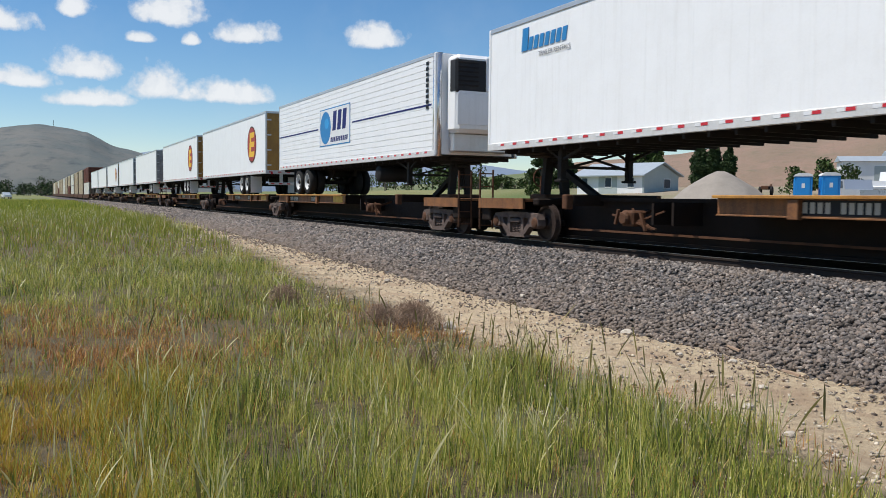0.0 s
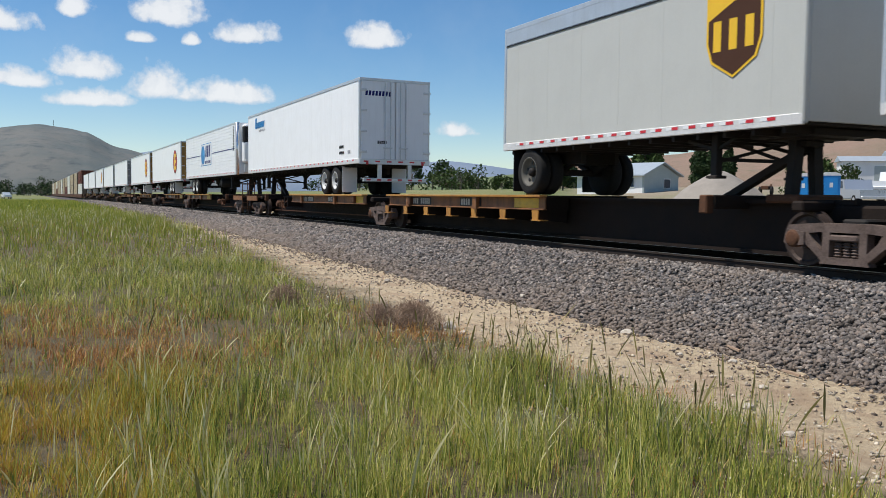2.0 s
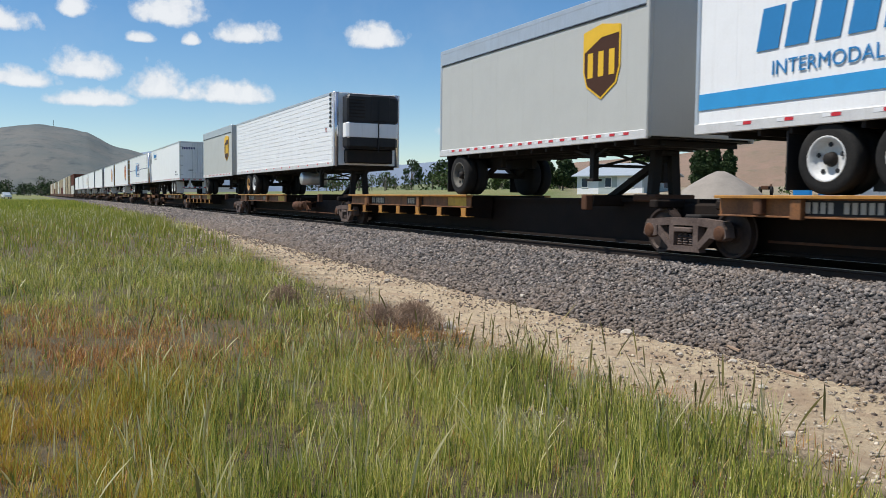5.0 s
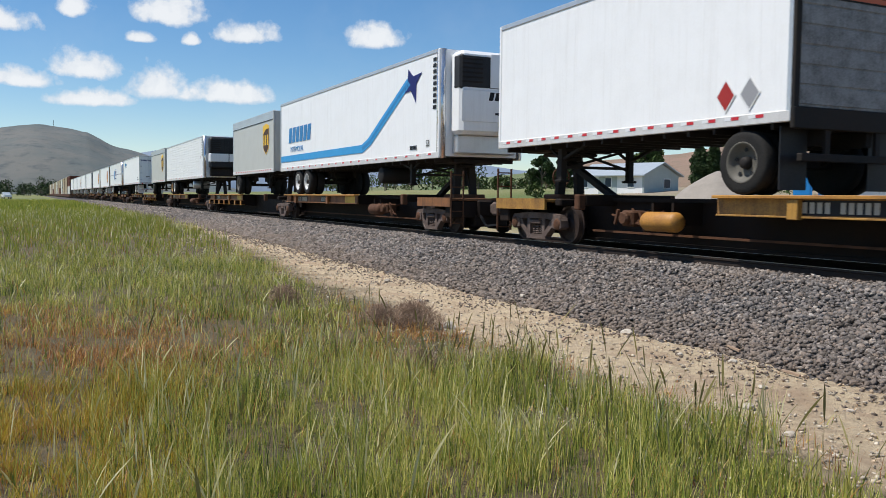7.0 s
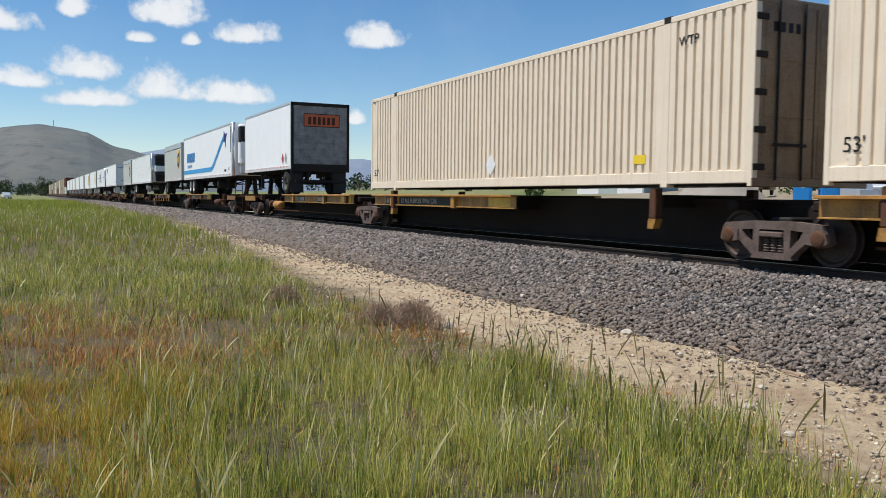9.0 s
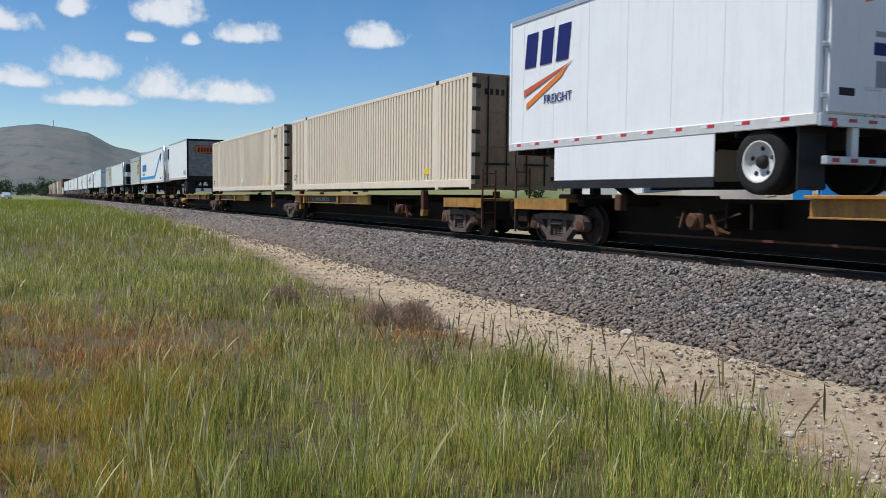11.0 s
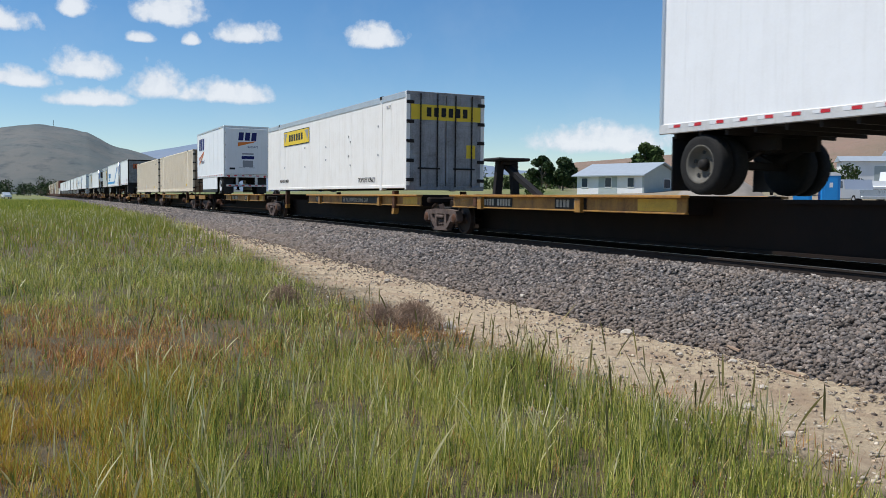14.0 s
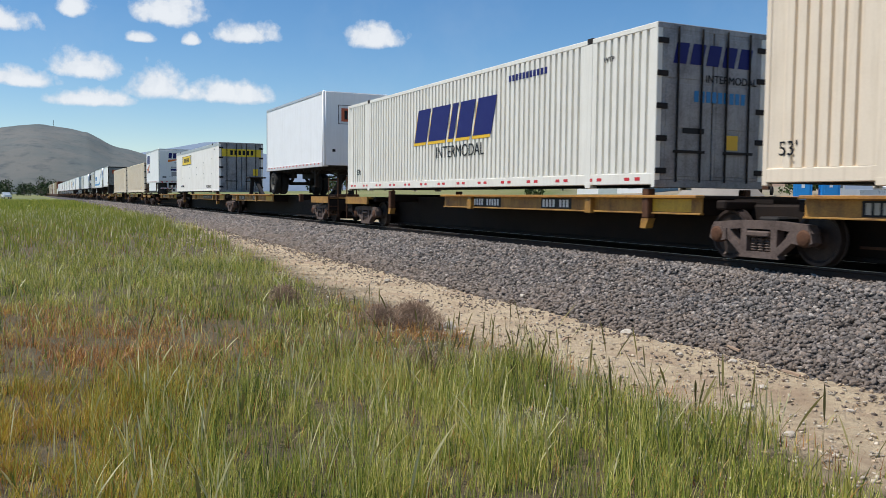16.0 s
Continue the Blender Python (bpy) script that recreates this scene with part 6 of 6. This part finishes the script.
def blades(name, n, area, height, width, mat, seed, label, keep, lean=0.25, seg=3, head=None, name_kind="stuff"):
    """Grass as one mesh: bent tapering blades of a few quads each."""
    g = np.random.default_rng(seed)
    y = area[2] + (area[3] - area[2]) * g.random(n)
    x = area[0] + (area[1] - area[0]) * g.random(n)
    # clumping
    cx, cy = np.floor(x / 0.16), np.floor(y / 0.16)
    jit = np.abs(np.sin(cx * 12.9898 + cy * 78.233) * 43758.5453) % 1
    k = (g.random(n) < keep(x, y)) & (g.random(n) < (0.3 + 0.7 * jit) * tuftiness(x, y))
    x, y, jit = x[k], y[k], jit[k]
    n = len(x)
    h = height * g.uniform(0.4, 1.15, n) * (0.6 + 0.3 * jit + 0.35 * tuftiness(x, y))
    z = ground_z(x, y) - 0.02
    a = g.uniform(0, 6.283, n)
    b = g.normal(0.6, 1.9, n)
    le = np.abs(g.normal(0, lean, n)) + 0.05
    w = width * g.uniform(0.6, 1.4, n)
    sx, sy = np.cos(a), np.sin(a)
    dx, dy = np.cos(b) * le, np.sin(b) * le
    V = []
    for j in range(seg + 1):
        f = j / seg
        ww = w * (1 - 0.85 * f) / 2 if head is None else w * head[j] / 2
        cxp, cyp, czp = x + dx * h * f ** 1.8, y + dy * h * f ** 1.8, z + h * f * (1 - 0.25 * le * f)
        V.append(np.stack([cxp - sx * ww, cyp - sy * ww, czp], -1))
        V.append(np.stack([cxp + sx * ww, cyp + sy * ww, czp], -1))
    m = 2 * (seg + 1)
    V = np.stack(V, 1).reshape(-1, 3)
    base = (np.arange(n) * m)[:, None]
    F = np.concatenate([base + np.array([2 * j, 2 * j + 1, 2 * j + 3, 2 * j + 2]) for j in range(seg)], 1).reshape(-1, 4)
    return tagged(new(name, raw_mesh(name, V, F, mat)), label, "grass", kind="stuff")


def green_keep(x, y):
    return (x < edge_x(y)) * (1 - 0.88 * brown_patch(x, y)) * np.clip((edge_x(y) - x) * 1.6 + 0.2, 0.12, 1)


def dry_keep(x, y):
    return (x < edge_x(y) + 0.5) * np.clip(brown_patch(x, y) + 0.10, 0, 1)


def damp(x, y):
    """Lush green near the camera's right foot."""
    return green_keep(x, y) * np.clip(0.35 + 0.5 * (x - 0.5), 0.25, 1)


blades("grass_near", 125000, (-1.6, 5.4, 2.8, 9.0), 0.21, 0.0085, GREEN, 1, "green grass with drying tips", green_keep, 0.25)
blades("tall_grass_near", 19000, (-1.2, 5.0, 3.3, 7.8), 0.36, 0.0090, GREEN, 21, "tall green grass with drying tips", damp, 0.12)
blades("golden_grass", 52000, (-1.6, 2.4, 3.8, 8.4), 0.24, 0.0078, OLIVE, 22, "golden olive grass going to seed", lambda x, y: np.clip(1.3 - np.abs(x - 0.3 * (y - 6) + 0.1) * 0.9, 0, 1), 0.3)
blades("grass_middle", 95000, (-2.2, 6.0, 9.0, 22.0), 0.25, 0.013, GREEN, 2, "green grass with drying tips", green_keep, 0.35)
blades("grass_far", 70000, (-4.0, 8.0, 22.0, 75.0), 0.36, 0.026, FIELD, 3, "green grass with drying tips", green_keep, seg=2)
blades("grass_distant", 34000, (-12.0, 8.4, 75.0, 200.0), 0.42, 0.11, FIELD, 4, "green grass along the track", green_keep, seg=2)
blades("dry_grass_near", 120000, (-1.6, 5.2, 3.0, 14.0), 0.18, 0.0090, DRY, 5, "reddish dry cheatgrass", dry_keep, 0.6)
blades("dry_grass_far", 16000, (-3.0, 7.0, 12.0, 50.0), 0.22, 0.018, DRY, 6, "reddish dry cheatgrass", lambda x, y: (x < edge_x(y)) * 0.5, 0.4, seg=2)
HEAD = (0.30, 0.26, 0.26, 1.5, 1.3, 0.2)
blades("seed_stalks_near", 1700, (-1.4, 5.0, 3.8, 9.0), 0.42, 0.0075, STRAW, 7, "ripe grass stalks with seed heads", green_keep, 0.25, 5, HEAD)
blades("seed_stalks_middle", 5000, (-2.2, 6.0, 9.0, 24.0), 0.40, 0.010, STRAW, 8, "ripe grass stalks with seed heads", green_keep, 0.25, 5, HEAD)
blades("seed_stalks_far", 5000, (-4.0, 8.0, 24.0, 70.0), 0.48, 0.020, STRAW, 9, "ripe grass stalks with seed heads", green_keep, 0.2, 5, HEAD)
SPIKES = (0.30, 0.28, 0.26, 0.24, 0.24, 0.24, 1.3, 1.7, 1.5, 0.5)


def rim_keep(x, y):
    """Tall stalks stand thickest where the grass meets the bare strip."""
    d = edge_x(y) - x
    return (d > -0.15) * np.exp(-np.clip(d - 0.4, 0, 9) * 0.75)


blades("seed_spikes_near", 1500, (0.0, 5.2, 3.2, 9.0), 0.58, 0.0095, SPIKE, 31, "tall stalks with brown-green seed spikes", rim_keep, 0.22, 9, SPIKES)
blades("seed_spikes_rim", 1100, (0.5, 5.4, 7.0, 14.0), 0.52, 0.011, SPIKE, 32, "tall stalks with brown-green seed spikes", rim_keep, 0.25, 9, SPIKES)
blades("strip_weeds", 3600, (3.8, 7.4, 3.0, 30.0), 0.15, 0.009, GREEN, 10, "sparse weeds on bare earth", lambda x, y: (x > edge_x(y) - 0.3) * np.clip(1.3 - (x - edge_x(y)), 0, 1) * 0.6, 0.5)
blades("strip_litter", 17000, (3.8, 7.6, 3.0, 30.0), 0.09, 0.009, DRY, 15, "dry plant litter on bare earth", lambda x, y: (x > edge_x(y) - 0.4) * np.clip(1.5 - (x - edge_x(y)), 0.06, 1) * 0.6, 1.1)

# tufts that sway in the wind
TUFTS = []


def tuft_mesh(seed, n, heads):
    """Blades, or stalks with seed heads, that grow from one spot."""
    g = random.Random(seed + 50 * heads)
    v, f = [], []
    for k in range(n):
        x, y = g.gauss(0, 0.05), g.gauss(0, 0.05)
        h, a, b, le = g.uniform(0.24, 0.46) + 0.08 * heads, g.uniform(0, 6.28), g.uniform(0, 6.28), abs(g.gauss(0, 0.2)) + 0.04
        w = g.uniform(0.005, 0.008)
        i0 = len(v)
        for j in range(6):
            q = j / 5
            ww = w * ((0.35, 0.3, 0.3, 1.5, 1.3, 0.2)[j] if heads else 1 - 0.88 * q) / 2
            px, py, pz = x + math.cos(b) * le * h * q ** 1.8, y + math.sin(b) * le * h * q ** 1.8, h * q - 0.02
            v += [(px - math.cos(a) * ww, py - math.sin(a) * ww, pz), (px + math.cos(a) * ww, py + math.sin(a) * ww, pz)]
        f += [(i0 + 2 * j, i0 + 2 * j + 1, i0 + 2 * j + 3, i0 + 2 * j + 2) for j in range(5)]
    return raw_mesh("tuft", v, f, STRAW if heads else GREEN)


tuft_meshes = [(tuft_mesh(s, 22, 0), tuft_mesh(s, 6, 1)) for s in range(6)]
g_ = random.Random(9)
while len(TUFTS) < 44:
    y_ = g_.uniform(4.3, 9.0)
    x_ = g_.uniform(0.0, 4.9)
    if x_ < float(edge_x(y_)) - 0.1 and float(brown_patch(np.array(x_), np.array(y_))) < 0.4 and x_ > 0.30 * y_ - 2.4:
        tf = thing("grass_tuft", "tall grass tuft swaying in the wind", "grass tuft", "swaying grass tufts")
        for nm, me in zip(("leaf_clump", "seed_head_clump"), tuft_meshes[len(TUFTS) % 6]):
            part(nm, me, None, tf)
        TUFTS.append((tf, x_, y_, float(ground_z(x_, y_)), g_.uniform(0, 360), g_.uniform(0, 6.28)))


def dead_bush(x, y, w, h, seed, n=1300):
    """A dry tumbleweed: a low tangle of thin twigs."""
    g = random.Random(seed)
    z = float(ground_z(x, y))
    m = M()
    for k in range(n):
        a, e, rr = g.uniform(0, 6.283), g.uniform(0.0, 1.5), g.uniform(0.1, 1.0) ** 0.5
        p = Vector((math.cos(a) * math.cos(e) * w / 2, math.sin(a) * math.cos(e) * w / 2, math.sin(e) * h)) * rr
        d = Vector((g.gauss(0, 1), g.gauss(0, 1), g.gauss(0.35, 0.8))).normalized() * g.uniform(0.04, 0.13)
        q = p + d
        p.z, q.z = max(p.z, 0.0), max(q.z, 0.005)
        m.bar(p, q, 0.0035)
    t = tagged(new("dead_bush", m.mesh("dead_bush", TWIG)), "low brown dry tumbleweed on bare earth", "bush", "dry bushes on the strip")
    t.matrix_basis = pose(x, y, z)
    return t


TWIG = material("dry_twigs", (0.36, 0.25, 0.17), 0.9, dark=(0.20, 0.125, 0.08), amount=0.6, vary=0.4, island=True)
dead_bush(4.62, 10.4, 0.85, 0.34, 1, 2200)
dead_bush(4.25, 10.7, 0.55, 0.26, 2)
dead_bush(3.55, 7.9, 0.5, 0.2, 3, 1000)
dead_bush(3.6, 13.2, 0.6, 0.3, 4)


def rock(x, y, s, seed, mat, label, flat=0.6):
    g = random.Random(seed)
    bm = bmesh.new()
    bmesh.ops.create_icosphere(bm, subdivisions=2, radius=1.0)
    off = Vector((seed * 3.7, 1, 2))
    for v_ in bm.verts:
        v_.co *= 1 + 0.45 * noise.noise(v_.co * 1.4 + off)
        v_.co = Vector((v_.co.x * s, v_.co.y * s * g.uniform(0.75, 0.8), v_.co.z * s * flat))
    me = bpy.data.meshes.new("rock")
    bm.to_mesh(me)
    bm.free()
    me.materials.append(mat)
    zz = float(bed_z(x, y)) if x > 7.3 else float(ground_z(x, y))
    ob = tagged(new("rock", me), label, "rock", "loose rocks beside the track")
    ob.matrix_basis = pose(x, y, zz + s * flat * 0.4, 0, 0, g.uniform(0, 360))
    return ob


PALE_ROCK = material("pale_rock", (0.50, 0.44, 0.36), 0.9, dark=(0.32, 0.26, 0.2), amount=0.6, blotch=8.0, bump=0.5)
for k, (x, y, s) in enumerate([(5.10, 10.35, 0.13), (5.0, 9.7, 0.07), (7.15, 9.05, 0.085), (6.1, 9.1, 0.05), (7.55, 12.4, 0.07), (6.9, 6.9, 0.05), (5.3, 8.6, 0.05), (6.3, 5.9, 0.05), (5.6, 5.4, 0.06), (5.2, 4.6, 0.055), (6.6, 7.4, 0.04), (5.9, 13.0, 0.06), (6.5, 16.0, 0.07), (6.1, 4.4, 0.05), (5.0, 4.9, 0.07), (6.4, 5.0, 0.035)]):
    rock(x, y, s, k, PALE_ROCK, "pale tan rock lying on bare earth")
for k, (x, y, l, r_) in enumerate([(7.3, 7.3, 0.35, 70), (5.2, 12.0, 0.5, -60), (6.0, 8.8, 0.3, 40), (7.0, 6.2, 0.3, 80)]):
    st = tagged(new("stick", M().bar((-l / 2, 0, 0), (0, 0.02, 0.01), 0.025).bar((0, 0.02, 0.01), (l / 2, -0.01, 0), 0.02).mesh("stick", TWIG)), "weathered broken stick on the ground", "stick")
    st.matrix_basis = pose(x, y, float(ground_z(x, y)) + 0.03 if x < 7.2 else float(bed_z(x, y)) + 0.05, 0, 0, r_)

# a mast on the hilltop
mx, my = at_dir(1.30, 2390.0)
mast = tagged(new("mast", M().bar((0, 0, -20), (0, 0, 22), 0.9).bar((-2, 0, 12), (2, 0, 12), 0.5).mesh("mast", CHASSIS)), "thin radio mast on the hilltop", "mast")
mast.matrix_basis = pose(mx, my, 2390 * math.tan(radians(4.0)))

# a white car far off at the end of the field
fx, fy = at_dir(-1.35, 250.0)
pickup(fx, fy, 100, CARW, "white pickup far off in the field")


# ---- what moves ----
def run(t):
    """How far the train has gone after t seconds; it is gathering speed."""
    return 12.45 * t + 0.044 * t * t


def motions():
    for ob, x, y, z, rz, ph in TUFTS:
        walk(ob, [(0.4 * k, pose(x, y, z, 3.0 * math.sin(3.1 * 0.4 * k + ph + x), 3.5 * math.sin(2.3 * 0.4 * k + ph * 1.7 + y), rz)) for k in range(41)])
    for ob, u in TRAIN:
        walk(ob, [(0.5 * k, pose(TRACK_X, u + run(0.5 * k), 0)) for k in range(33)])
    for w, dy in ROLLING:
        walk(w, [(k / FPS, pose(0, dy, RAIL_Z + 0.415, -math.degrees(run(k / FPS) / 0.41))) for k in range(int(16 * FPS) + 1)])


motions()
